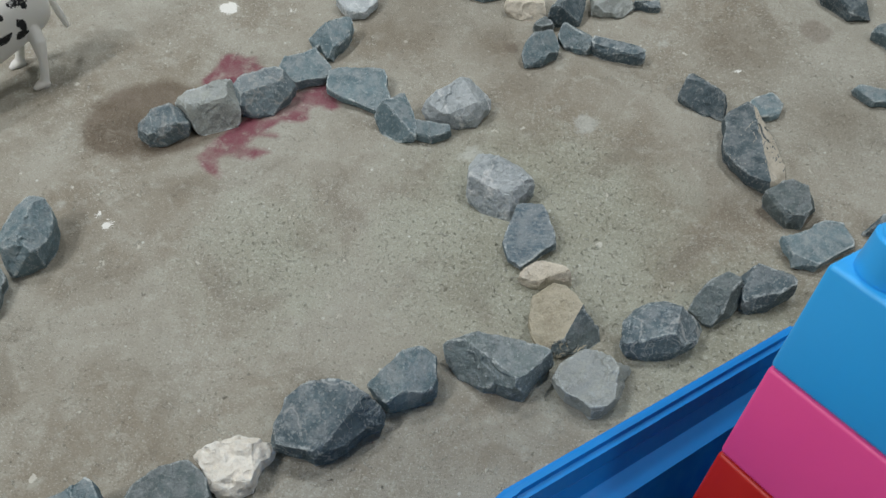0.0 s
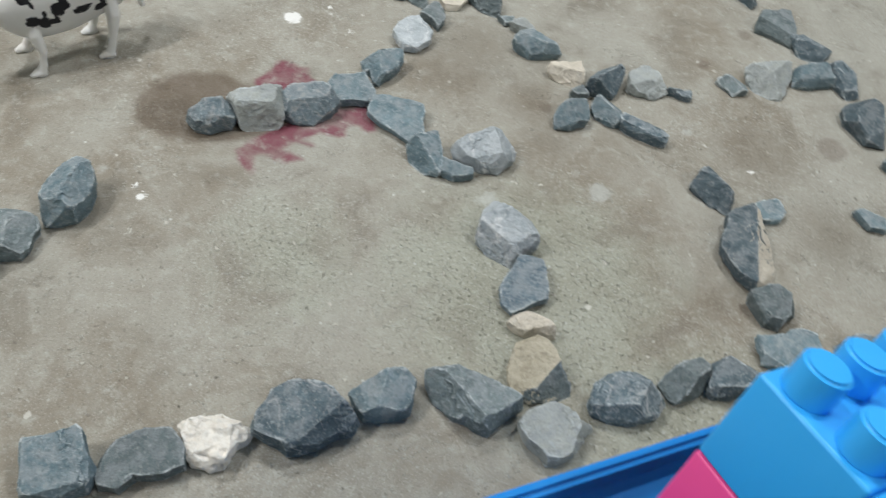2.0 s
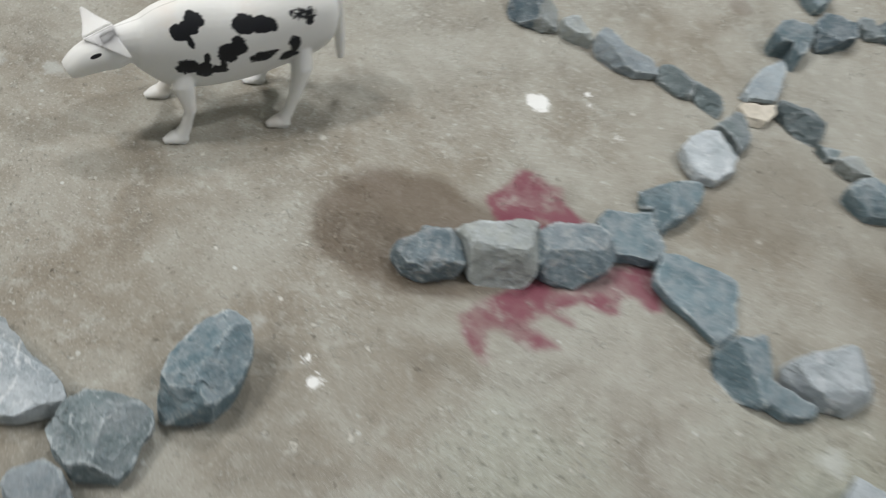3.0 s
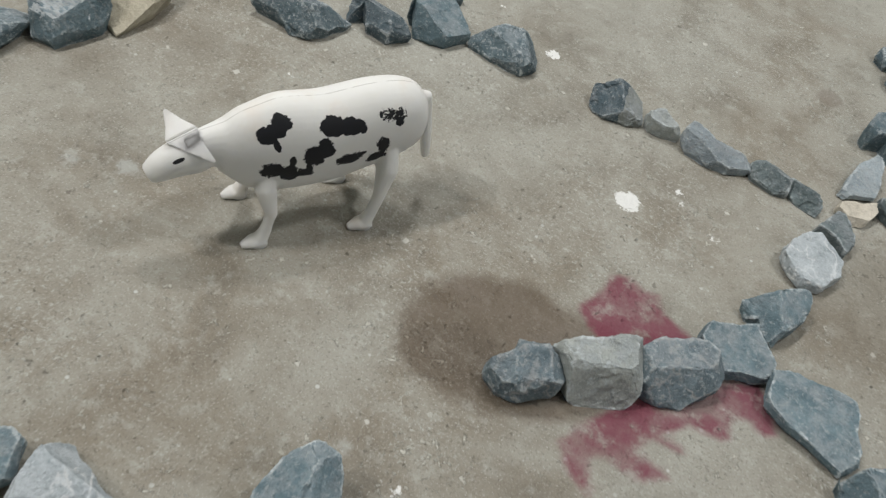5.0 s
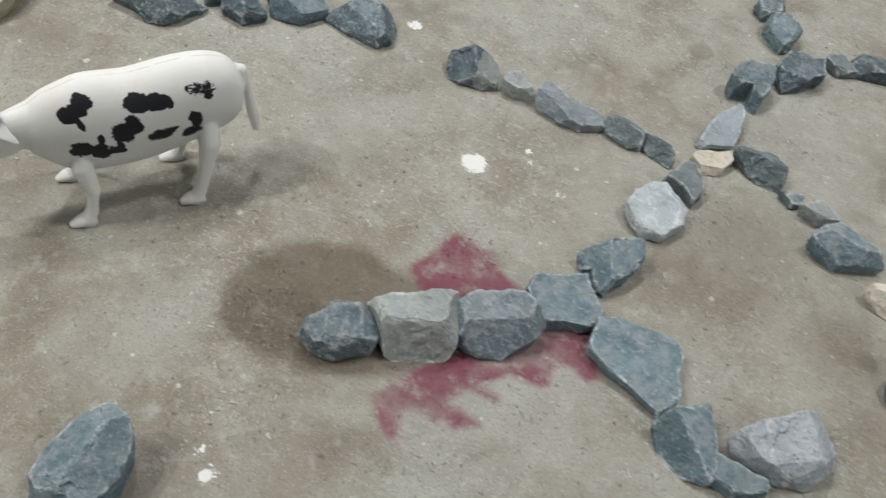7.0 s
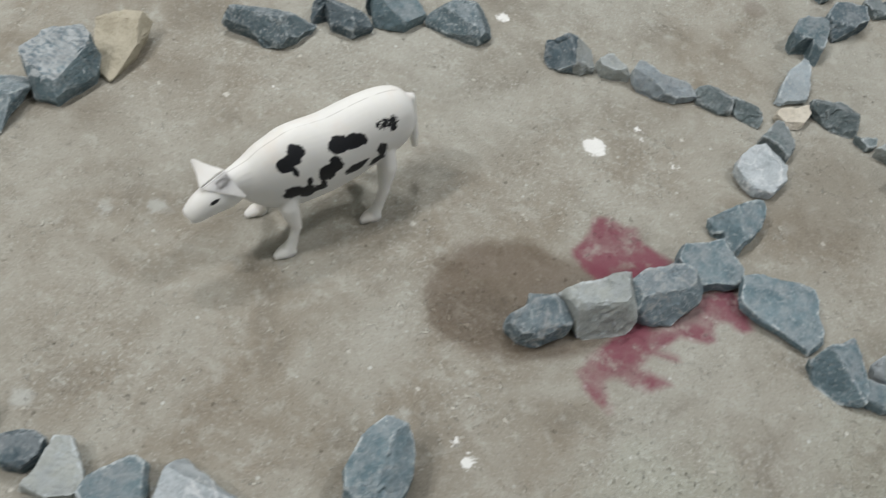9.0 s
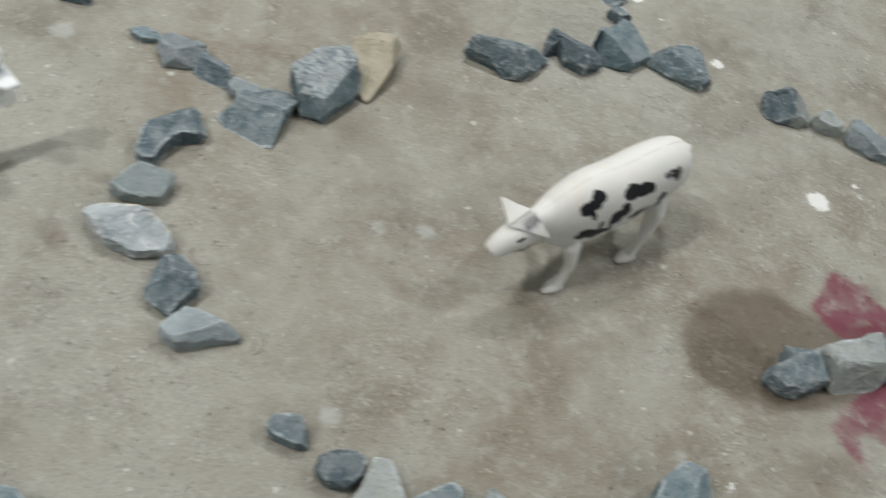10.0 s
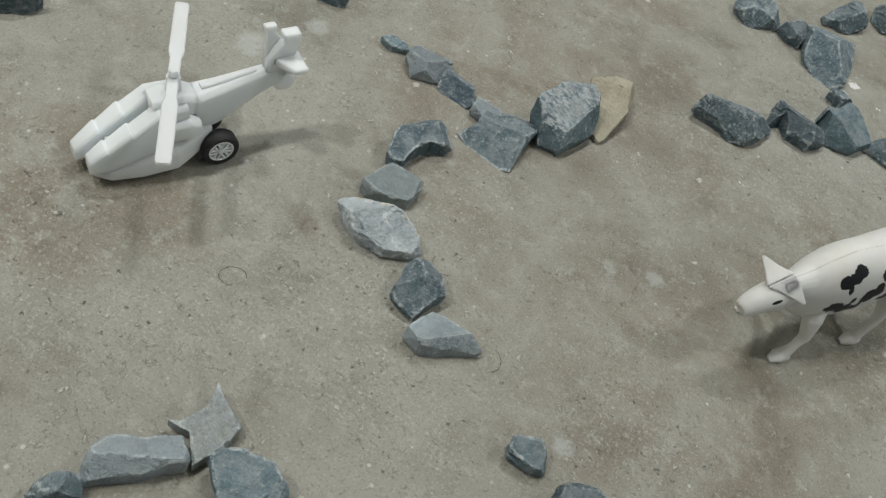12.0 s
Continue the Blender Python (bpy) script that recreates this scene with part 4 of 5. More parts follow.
# ---------- stones, row by row: place, height, kind, slope, footprint in centimetres ----------
# near row
stone(-0.151, 0.301, 3.0, 'b', 0.27, [(-3.7, 0.2), (-2.3, 0.8), (-0.3, 2.7), (0.3, 2.5), (1.5, 1.1), (2.6, 0.4), (2.6, -1.2), (0.9, -2.8), (-1.7, -3.6)], facets=[(-71, 12, 0), (24, 70, .75), (-56, 60, .7)])
stone(-0.096, 0.326, 2.2, 'g', 0.12, [(-3.2, -1.9), (-3.4, -0.2), (-2.0, 1.2), (-1.0, 2.3), (1.0, 3.1), (2.8, 2.0), (3.4, 0.7), (2.2, -0.5), (0.1, -1.4), (-0.6, -2.8), (-2.2, -3.1)], facets=[(-86, 10, 0), (-66, 60, .8), (-166, 60, .8)])
stone(-0.055, 0.363, 2.2, 'w', 0.42, [(-3.2, 0.4), (-1.6, 1.0), (0.1, 2.3), (1.3, 2.3), (2.7, 2.2), (3.2, 2.0), (3.1, 1.1), (2.4, 0.4), (2.2, -1.5), (1.4, -2.1), (-0.4, -2.4), (-1.4, -1.8), (-1.7, -0.8)], facets=[(-102, 12, 0), (8, 45, .6), (-172, 45, .6), (-82, 55, .6), (98, 40, .7)])
stone(0.017, 0.405, 3.5, 'v', 0.27, [(-4.3, -1.8), (-3.6, 1.1), (-2.5, 2.3), (-0.6, 2.9), (1.3, 2.8), (2.8, 2.1), (4.3, 2.0), (4.2, 1.1), (0.1, -2.5), (-0.5, -2.8), (-3.9, -2.3)], facets=[(-117, 16, .05), (-40, 55, .42), (8, 60, .75)])
stone(0.069, 0.458, 3.0, 'b', 0.27, [(-2.9, -0.9), (-1.5, 0.5), (0.9, 2.5), (2.0, 2.5), (2.5, 1.9), (2.8, -0.7), (1.6, -1.6), (-0.7, -2.6), (-2.1, -1.8)], facets=[(-152, 28, .05), (-22, 22, .1), (-67, 70, .75), (8, 75, .85)])
stone(0.146, 0.482, 3.2, 'g', 0.27, [(-4.8, 1.3), (-2.9, 1.9), (-1.7, 2.2), (1.4, 2.1), (3.4, 1.8), (4.8, 1.4), (4.5, 0.8), (2.5, -2.2), (-0.9, -1.9), (-3.4, -1.0), (-4.6, 0.3)], facets=[(68, 7, 0), (-124, 58, .22), (-32, 70, .8)])
stone(0.232, 0.482, 2.4, 'n', 0.27, [(-3.7, -0.4), (-3.0, 1.0), (-1.5, 2.2), (0.6, 2.2), (1.4, 1.4), (3.7, 2.9), (2.6, 1.2), (1.9, -1.2), (0.5, -2.7), (-0.3, -2.9), (-1.1, -2.3), (-2.5, -1.8)], facets=[(-102, 8, 0), (-7, 62, .45), (-152, 50, .85)])
stone(0.288, 0.541, 3.2, 'v', 0.42, [(-3.5, -1.8), (-3.4, 0.2), (-2.4, 1.6), (-0.2, 2.5), (1.3, 1.2), (3.6, 1.0), (2.8, -0.7), (1.0, -2.0), (-1.2, -2.5), (-3.0, -2.5)], facets=[(-152, 15, 0), (-22, 42, .35), (-82, 65, .55), (-172, 60, .75), (98, 40, .6)])
stone(0.338, 0.585, 2.8, 'g', 0.27, [(-2.5, -1.0), (-0.8, 1.1), (1.1, 2.5), (2.4, 0.6), (1.5, -1.0), (-0.4, -2.5), (-1.2, -2.3)], facets=[(-137, 48, .1), (-32, 70, .5), (108, 15, .2)])
stone(0.384, 0.599, 2.6, 'd', 0.27, [(-2.4, -1.6), (-2.4, 1.0), (-1.1, 1.9), (1.0, 1.2), (2.3, 0.9), (2.4, 0.3), (0.1, -1.4), (-1.5, -1.9)], facets=[(-122, 15, 0), (-82, 65, .5), (168, 50, .7)])
stone(0.440, 0.668, 1.4, 'b', 0.12, [(-3.6, -0.1), (-0.8, 1.3), (0.3, 2.7), (2.5, 2.7), (3.6, 0.4), (1.1, -1.5), (-0.5, -2.8), (-2.6, -2.8)])
stone(0.513, 0.699, 2.0, 'd', 0.27, [(-3.0, -0.7), (-0.9, 0.8), (2.4, 1.3), (2.5, -0.6), (-1.0, -0.8)])
# spur of the near row
stone(0.127, 0.686, 3.2, 'h', 0.42, [(-3.1, -1.5), (-3.2, 1.2), (-2.7, 3.6), (-0.3, 1.8), (1.9, 2.1), (3.1, 0.9), (3.2, -0.3), (2.0, -1.5), (1.9, -3.3), (0.6, -3.6), (-1.4, -2.8), (-3.0, -1.6)], facets=[(-82, 25, 0), (-102, 65, .35), (-52, 65, .45), (148, 45, .6), (48, 40, .55)])
stone(0.162, 0.633, 1.6, 'k', 0.12, [(-1.5, 3.1), (0.8, 3.5), (2.3, 0.3), (2.5, -0.8), (-0.5, -3.6), (-1.7, -2.9), (-2.5, -0.9), (-2.0, 0.7)], facets=[(-112, 10, 0), (-52, 70, .9)])
stone(0.180, 0.587, 1.8, 'p', 0.27, [(-2.5, -0.4), (-0.7, 0.9), (1.4, 0.7), (2.4, 0.1), (2.5, -0.2), (0.2, -0.6), (-0.4, -1.0), (-1.3, -0.9)], facets=[(-102, 20, 0), (-72, 60, .5)])
stone(0.206, 0.537, 2.6, 't', 0.27, [(-3.5, -0.7), (-3.4, 1.8), (-1.8, 3.0), (-0.6, 2.5), (1.2, 0.6), (3.0, 0.1), (3.5, -1.1), (1.7, -2.0), (-0.7, -3.0), (-2.5, -2.4), (-3.1, -1.7)], facets=[(-132, 22, 0), (-42, 52, .12), (-82, 60, .5)], second='g', split=((0, 0, 0), (1, -0.6, -0.4), 0.3))
# middle row
stone(-0.231, 0.713, 2.8, 's', 0.42, [(-2.5, -1.4), (-2.5, -0.9), (-1.3, 0.1), (-1.5, 2.0), (0.9, 1.5), (1.9, 1.8), (2.4, 1.3), (2.3, 0.1), (0.4, -1.7), (-1.2, -2.0)], facets=[(-56, 22, .1), (-126, 40, .4), (14, 45, .45), (-56, 62, .6), (124, 50, .5)])
stone(-0.191, 0.746, 3.6, 'n', 0.27, [(-3.2, -1.1), (-1.6, -0.1), (1.4, 2.5), (1.9, 2.9), (2.5, 1.5), (3.2, -0.2), (3.1, -1.0), (1.0, -2.8), (-0.7, -2.9), (-1.4, -2.3)], facets=[(-56, 13, 0), (-61, 72, .35), (14, 60, .62), (-136, 60, .78)])
stone(-0.141, 0.776, 3.0, 's', 0.27, [(-3.0, -0.5), (-1.9, 0.7), (0.7, 2.3), (2.2, 2.1), (3.1, 2.0), (2.8, 0.4), (1.3, -1.7), (-0.2, -2.4), (-2.0, -2.4), (-2.6, -1.4)], facets=[(-56, 12, 0), (-56, 60, .2), (4, 55, .6), (-126, 55, .75)])
stone(-0.107, 0.827, 1.8, 'b', 0.12, [(-2.8, -0.8), (-2.7, 0.5), (0.6, 2.6), (2.7, 0.4), (2.9, -0.7), (-0.5, -2.6), (-1.9, -1.8)], facets=[(-56, 9, 0), (-56, 75, .95)])
stone(-0.092, 0.881, 2.5, 'b', 0.27, [(-2.4, -0.4), (-1.0, 0.3), (0.4, 1.7), (1.7, 2.8), (2.4, 1.5), (2.2, 0.3), (0.9, -2.7), (0.0, -2.7), (-0.8, -1.4), (-1.7, -1.4)], facets=[(-126, 45, .1), (-26, 28, .05), (-56, 60, .6)])
stone(-0.075, 0.956, 1.8, 'h', 0.12, [(-2.4, -0.8), (-2.4, 0.0), (-1.2, 2.2), (-0.3, 2.7), (2.1, 1.3), (2.4, -0.2), (1.3, -2.2), (-0.3, -2.7), (-1.6, -1.8)], facets=[(-56, 10, 0), (-56, 60, .87), (-126, 60, .87)])
stone(-0.064, 1.008, 1.6, 'g', 0.27, [(-1.7, -1.0), (-0.6, 1.4), (0.9, 2.0), (1.7, -0.8), (1.3, -2.0), (0.1, -1.1)], facets=[(-56, 15, 0), (34, 60, .6)])
stone(-0.051, 1.052, 1.2, 'p', 0.12, [(-1.7, -0.8), (-1.5, -0.2), (1.4, 1.8), (1.7, 0.8), (1.1, -1.1), (-0.2, -1.8)], facets=[(-56, 10, 0), (-66, 65, .6)])
stone(-0.053, 1.102, 1.4, 'l', 0.12, [(-1.6, -3.3), (-1.3, -1.1), (0.5, 3.6), (1.0, 3.2), (1.6, -0.4), (1.5, -1.8), (-1.1, -3.6)], facets=[(-56, 12, 0), (-126, 60, .8)])
stone(-0.047, 1.171, 2.4, 'b', 0.27, [(-1.9, -0.8), (-1.6, 0.8), (-0.8, 1.8), (1.6, 2.8), (1.9, 0.3), (1.7, -2.8), (1.1, -2.9), (0.3, -0.7), (-1.3, -1.6)], facets=[(-46, 15, 0), (-91, 65, .35)])
stone(-0.007, 1.224, 2.0, 'd', 0.27, [(-2.4, -1.2), (-1.4, 1.8), (1.8, 2.5), (2.4, 0.9), (0.9, -1.0), (-0.8, -2.5), (-1.9, -1.1)], facets=[(-56, 15, .1), (-76, 55, .4)])
stone(0.032, 1.278, 1.4, 'g', 0.12, [(-1.7, -0.4), (-1.6, 0.4), (-0.4, 1.2), (1.5, 0.0), (1.7, -0.0), (0.0, -1.2)], facets=[(-56, 15, 0), (-76, 55, .5)])
stone(0.069, 1.303, 1.4, 'g', 0.12, [(-2.0, -0.3), (-1.2, 0.6), (1.7, 1.4), (2.6, -0.5), (-1.0, -1.2)])
# far row
stone(0.076, 1.298, 1.5, 'd', 0.27, [(-4.7, -1.0), (2.4, 3.1), (4.0, 0.8), (1.8, -0.5), (-3.4, -2.4)])
stone(0.150, 1.349, 1.8, 'b', 0.27, [(-4.1, 0.5), (2.2, 3.1), (3.4, -0.1), (0.4, -1.6), (-2.0, -1.9)])
stone(0.196, 1.362, 1.8, 'p', 0.27, [(-2.4, 1.0), (-0.2, 1.8), (1.6, -0.2), (1.7, -1.6), (-0.8, -1.1)])
stone(0.251, 1.330, 2.2, 'b', 0.27, [(-4.2, 1.5), (-2.5, 2.8), (3.1, 1.2), (3.5, -1.0), (1.8, -2.3), (-1.6, -2.1)])
stone(0.289, 1.292, 1.6, 'd', 0.27, [(-2.2, 0.4), (-1.1, 0.8), (2.3, -0.2), (1.5, -0.6), (-0.5, -0.4)])
stone(0.331, 1.269, 1.8, 'd', 0.27, [(-2.6, 0.8), (-1.6, 2.0), (2.5, -0.4), (1.7, -1.8), (-0.0, -0.6)])
stone(0.486, 1.141, 1.9, 'd', 0.27, [(-2.4, 2.4), (-0.9, 3.5), (1.4, 0.8), (2.5, -1.8), (0.9, -3.3), (-1.5, -1.6)])
stone(0.509, 1.063, 2.6, 'd', 0.27, [(-2.7, 1.2), (-1.4, 3.1), (1.9, 3.1), (3.7, -3.0), (0.7, -3.6), (-2.2, -0.9)])
stone(0.561, 0.993, 2.0, 'b', 0.27, [(-2.4, 0.7), (-1.0, 1.6), (1.4, 0.5), (2.5, -1.7), (-0.6, -1.2)])
# far spur
stone(0.338, 1.060, 1.3, 'g', 0.27, [(-2.3, 0.0), (-1.4, 0.6), (2.2, 1.7), (2.0, -0.7), (0.3, -1.7)], facets=[(-116, 40, .1), (44, 30, .1)])
stone(0.382, 1.096, 2.2, 'n', 0.27, [(-2.7, -1.6), (-3.1, -0.3), (2.5, 3.4), (3.2, 1.4), (2.1, -3.4), (-1.6, -3.3)], facets=[(114, 5, .1), (-106, 40, .1), (-21, 35, .15)])
stone(0.443, 1.124, 2.0, 'b', 0.27, [(-2.5, -2.4), (-2.8, -0.2), (1.3, 2.4), (2.7, -0.1), (-0.2, -1.9)], facets=[(-66, 10, 0), (-66, 60, .5), (-156, 60, .7)])
# single stones
stone(0.523, 0.892, 1.2, 'b', 0.12, [(-2.1, 0.5), (-1.3, 1.1), (1.6, 0.7), (1.9, -1.0), (-0.1, -1.4)])
stone(0.401, 0.851, 1.2, 'b', 0.12, [(-2.0, -0.9), (-1.2, 0.8), (1.0, 2.1), (2.1, 0.8), (1.6, -0.8), (-1.1, -2.0)], facets=[(-66, 8, 0), (-66, 65, .8)])
# right row
stone(0.335, 0.861, 2.0, 'd', 0.27, [(-2.7, -0.9), (-0.9, 3.3), (0.1, 0.1), (2.4, -1.5), (2.6, -3.2), (0.1, -2.7), (-1.4, -1.8)], facets=[(-106, 50, .3), (64, 36, .3)])
stone(0.386, 0.786, 2.2, 'd', 0.27, [(-3.2, -1.7), (-3.2, 2.8), (-1.1, 5.6), (1.5, 2.3), (3.3, -1.3), (3.2, -3.6), (1.0, -5.6), (-1.0, -4.5), (-2.6, -2.7)], facets=[(-150, 10, .1), (2, 36, .12)], second='p', split=((0, 0, 0), (1, 0, 0), 0.36))
stone(0.417, 0.709, 2.3, 'g', 0.27, [(-2.8, 0.5), (-0.4, 2.0), (1.5, 1.1), (2.8, 0.8), (1.4, -1.0), (0.9, -2.0), (-0.6, -2.0), (-1.6, -1.0)], facets=[(-92, 20, .1), (-2, 60, .5), (-82, 70, .7)])
# branch
stone(-0.043, 0.805, 1.5, 'b', 0.12, [(-3.6, 1.8), (-1.9, 2.7), (2.2, 2.9), (2.8, 1.9), (3.7, -1.5), (2.7, -2.9), (1.4, -2.4), (-3.2, -0.8), (-3.4, -0.2)], facets=[(-76, 10, 0), (-104, 65, .8)])
stone(0.007, 0.766, 2.4, 'b', 0.27, [(-2.4, 0.0), (-2.3, -0.2), (0.0, 1.9), (0.8, 2.6), (2.4, -1.7), (2.2, -2.3), (0.4, -2.6), (-1.5, -1.9)], facets=[(-26, 22, 0), (-114, 60, .2), (34, 70, .8)])
stone(0.046, 0.754, 1.5, 'b', 0.12, [(-2.1, 0.2), (-1.8, 0.9), (0.2, 0.9), (1.8, 1.0), (2.1, 0.3), (0.2, -0.9), (-1.4, -0.8)], facets=[(-66, 10, 0)])
stone(0.069, 0.794, 3.0, 'h', 0.42, [(-3.5, -1.4), (-3.0, -0.8), (-0.4, 1.4), (1.1, 2.4), (3.3, 1.5), (3.5, 0.5), (2.4, -1.7), (0.3, -2.4), (-1.9, -2.3), (-3.1, -2.0)], facets=[(-76, 22, .05), (14, 40, .4), (-56, 65, .55), (-146, 50, .75)])
# crossing row
stone(-0.010, 1.070, 1.8, 'g', 0.27, [(-2.5, -0.2), (-2.5, 0.4), (0.6, 1.9), (2.2, -0.1), (2.5, -1.4), (1.9, -2.0), (-0.6, -1.3)], facets=[(94, 20, .1), (-96, 52, .1)])
stone(0.024, 1.049, 1.1, 'g', 0.12, [(-1.1, 0.1), (-0.7, -0.1), (1.1, 0.8), (1.1, -0.3), (0.3, -0.8)], facets=[(-56, 15, 0)])
stone(0.051, 1.042, 1.5, 'n', 0.27, [(-1.5, -0.5), (-1.7, -0.3), (-0.1, 0.9), (1.7, -0.3), (1.2, -0.5), (-0.0, -0.9)], facets=[(-76, 15, 0), (-86, 60, .6)])
stone(0.079, 1.008, 2.4, 'b', 0.27, [(-2.9, -0.9), (-3.2, -0.6), (-1.3, 1.8), (1.0, 1.2), (3.2, 0.2), (1.4, -0.9), (-0.5, -1.8), (-2.2, -1.3)], facets=[(64, 15, 0), (-86, 45, .2), (-56, 60, .5)])
stone(0.126, 0.980, 1.8, 'p', 0.27, [(-2.5, -0.3), (1.4, 1.9), (2.5, -0.9), (1.2, -1.9), (0.0, -1.7), (-2.0, -1.0)], facets=[(114, 5, .1), (-86, 60, .3)])
stone(0.151, 0.950, 1.3, 'g', 0.27, [(-1.2, -0.5), (-0.0, 0.8), (1.2, -0.0), (-0.2, -0.7), (-0.9, -0.6)], facets=[(-66, 20, 0)])
stone(0.177, 0.980, 2.8, 'd', 0.42, [(-2.1, -2.1), (-0.7, 1.3), (1.4, 2.2), (2.1, 1.8), (1.9, 0.4), (1.6, -1.6), (0.4, -1.9), (-1.1, -2.3)], facets=[(144, 40, .15), (-26, 50, .15)])
stone(0.230, 1.009, 1.8, 'n', 0.27, [(-2.3, -2.4), (-2.6, 0.5), (-0.7, 2.5), (1.9, 0.3), (2.7, -0.3), (1.6, -2.0), (-0.9, -2.5)], facets=[(144, 12, .1), (-51, 42, .25)])
stone(0.271, 1.011, 1.2, 'd', 0.27, [(-1.7, -0.6), (1.6, 0.7), (1.8, -0.5), (0.4, -0.7), (-1.2, -0.3)], facets=[(-66, 15, 0)])
stone(0.151, 0.905, 2.0, 'b', 0.27, [(-2.0, -1.3), (-1.9, -0.3), (1.1, 2.6), (2.0, 0.8), (2.0, -0.5), (0.4, -2.0), (-1.5, -2.6)], facets=[(-106, 30, .1), (-6, 25, .1), (-66, 65, .7)])
stone(0.190, 0.931, 1.9, 'b', 0.27, [(-2.1, -0.1), (-1.3, 1.4), (1.8, 1.9), (2.1, -1.4), (1.3, -1.9), (-1.1, -1.3)], facets=[(-116, 45, .1), (54, 40, .1)])
stone(0.238, 0.917, 1.7, 'd', 0.27, [(-3.1, 0.0), (-2.5, 1.2), (1.3, 0.5), (3.1, 0.0), (3.1, -1.0), (1.9, -1.2), (-1.9, -0.7)], facets=[(-86, 8, 0), (-101, 60, .6)])
# short row
stone(-0.281, 1.031, 2.2, 'd', 0.27, [(-2.4, -1.1), (-2.8, 0.6), (-1.6, 0.6), (0.5, 1.9), (1.8, 1.6), (2.7, -0.5), (1.6, -1.4), (-0.5, -1.9), (-1.7, -1.8)], facets=[(-121, 45, .05), (4, 33, .05), (-56, 65, .65)], second='n', split=((1, 0.2, 0), (0, 0, 0), 0.4))
stone(-0.235, 1.034, 1.7, 'n', 0.27, [(-1.8, -0.3), (-1.7, -0.3), (-0.6, 0.9), (1.6, -0.2), (1.7, -0.4), (0.2, -0.9), (-1.2, -0.9)], facets=[(-66, 15, 0), (-56, 65, .6)])
stone(-0.182, 1.032, 1.6, 'l', 0.27, [(-3.4, -0.2), (-2.9, 1.5), (-0.5, 0.4), (2.5, 1.1), (3.4, 0.2), (1.4, -1.2), (-0.1, -1.5), (-2.6, -1.2)], facets=[(-46, 20, 0), (-101, 65, .6)])
stone(-0.132, 1.039, 1.7, 'g', 0.27, [(-1.9, -0.1), (-1.6, 0.1), (0.1, 1.4), (1.7, 0.4), (2.0, -1.0), (1.0, -1.4), (-1.4, -0.9)], facets=[(-96, 50, .1), (74, 30, .1)])
stone(-0.098, 1.038, 1.5, 'g', 0.27, [(-1.9, -0.1), (-1.1, 1.3), (1.9, -0.8), (1.7, -1.4), (-0.2, -1.1), (-1.3, -0.5)], facets=[(-101, 55, .05), (79, 35, .05)])
# back row
stone(-0.565, 0.938, 2.4, 'x', 0.27, [(-4.0, -2.0), (-3.5, -0.8), (-0.4, 0.3), (2.3, 1.1), (4.0, 2.6), (4.0, 1.5), (2.1, -1.9), (0.3, -2.6), (-1.6, -1.9)], facets=[(101, 18, .1), (-84, 55, .4), (-9, 48, .45)])
stone(-0.506, 0.976, 2.5, 'd', 0.27, [(-3.0, -1.3), (-2.9, 1.5), (-1.1, 0.8), (3.1, 0.5), (1.6, -1.4), (-0.7, -1.3), (-1.8, -0.0)], facets=[(-104, 50, .05), (81, 30, .05), (-19, 45, .4)])
stone(-0.462, 1.014, 2.2, 'b', 0.27, [(-2.9, -0.3), (-2.9, -1.0), (-1.0, 2.5), (0.5, 1.9), (2.9, 0.5), (1.5, -1.9), (-0.0, -2.3), (-1.5, -2.5)], facets=[(-19, 25, .1), (-94, 60, .6)])
stone(-0.394, 1.028, 2.3, 'x', 0.27, [(-3.9, -1.3), (-3.7, 0.6), (0.9, 2.7), (2.6, 2.1), (3.0, -0.5), (2.1, -1.8), (-1.1, -1.8)])
stone(-0.512, 1.129, 2.8, 'v', 0.42, [(-2.4, -1.2), (-3.4, 2.4), (-2.7, 5.6), (2.4, 5.5), (3.1, 0.1), (3.3, -3.8), (1.9, -5.6), (0.0, -3.8), (-1.9, -2.4)], facets=[(101, 25, .1), (-104, 50, .2), (1, 40, .2), (-49, 55, .5)])
stone(-0.554, 1.137, 1.8, 'd', 0.27, [(-1.8, -0.3), (-1.1, 0.6), (0.6, 2.4), (1.5, -0.3), (1.1, -1.2), (-0.3, -1.3)])
stone(-0.600, 1.137, 2.2, 'x', 0.27, [(-2.7, -1.0), (-3.0, 0.4), (0.8, 2.0), (2.8, 1.3), (2.7, -0.3), (-0.4, -2.4)])
stone(-0.512, 1.223, 1.9, 'x', 0.27, [(-2.4, -1.0), (-1.8, 0.6), (1.6, 3.3), (2.8, 0.8), (1.4, -1.3), (-1.7, -2.3)])
stone(-0.463, 1.272, 1.9, 'x', 0.27, [(-1.7, -0.9), (-2.0, 0.9), (1.1, 2.7), (2.4, -0.5), (0.1, -2.1)])
stone(-0.479, 1.067, 1.5, 'd', 0.27, [(-1.4, -0.0), (-0.2, 0.5), (1.3, 0.2), (0.3, -0.7)])
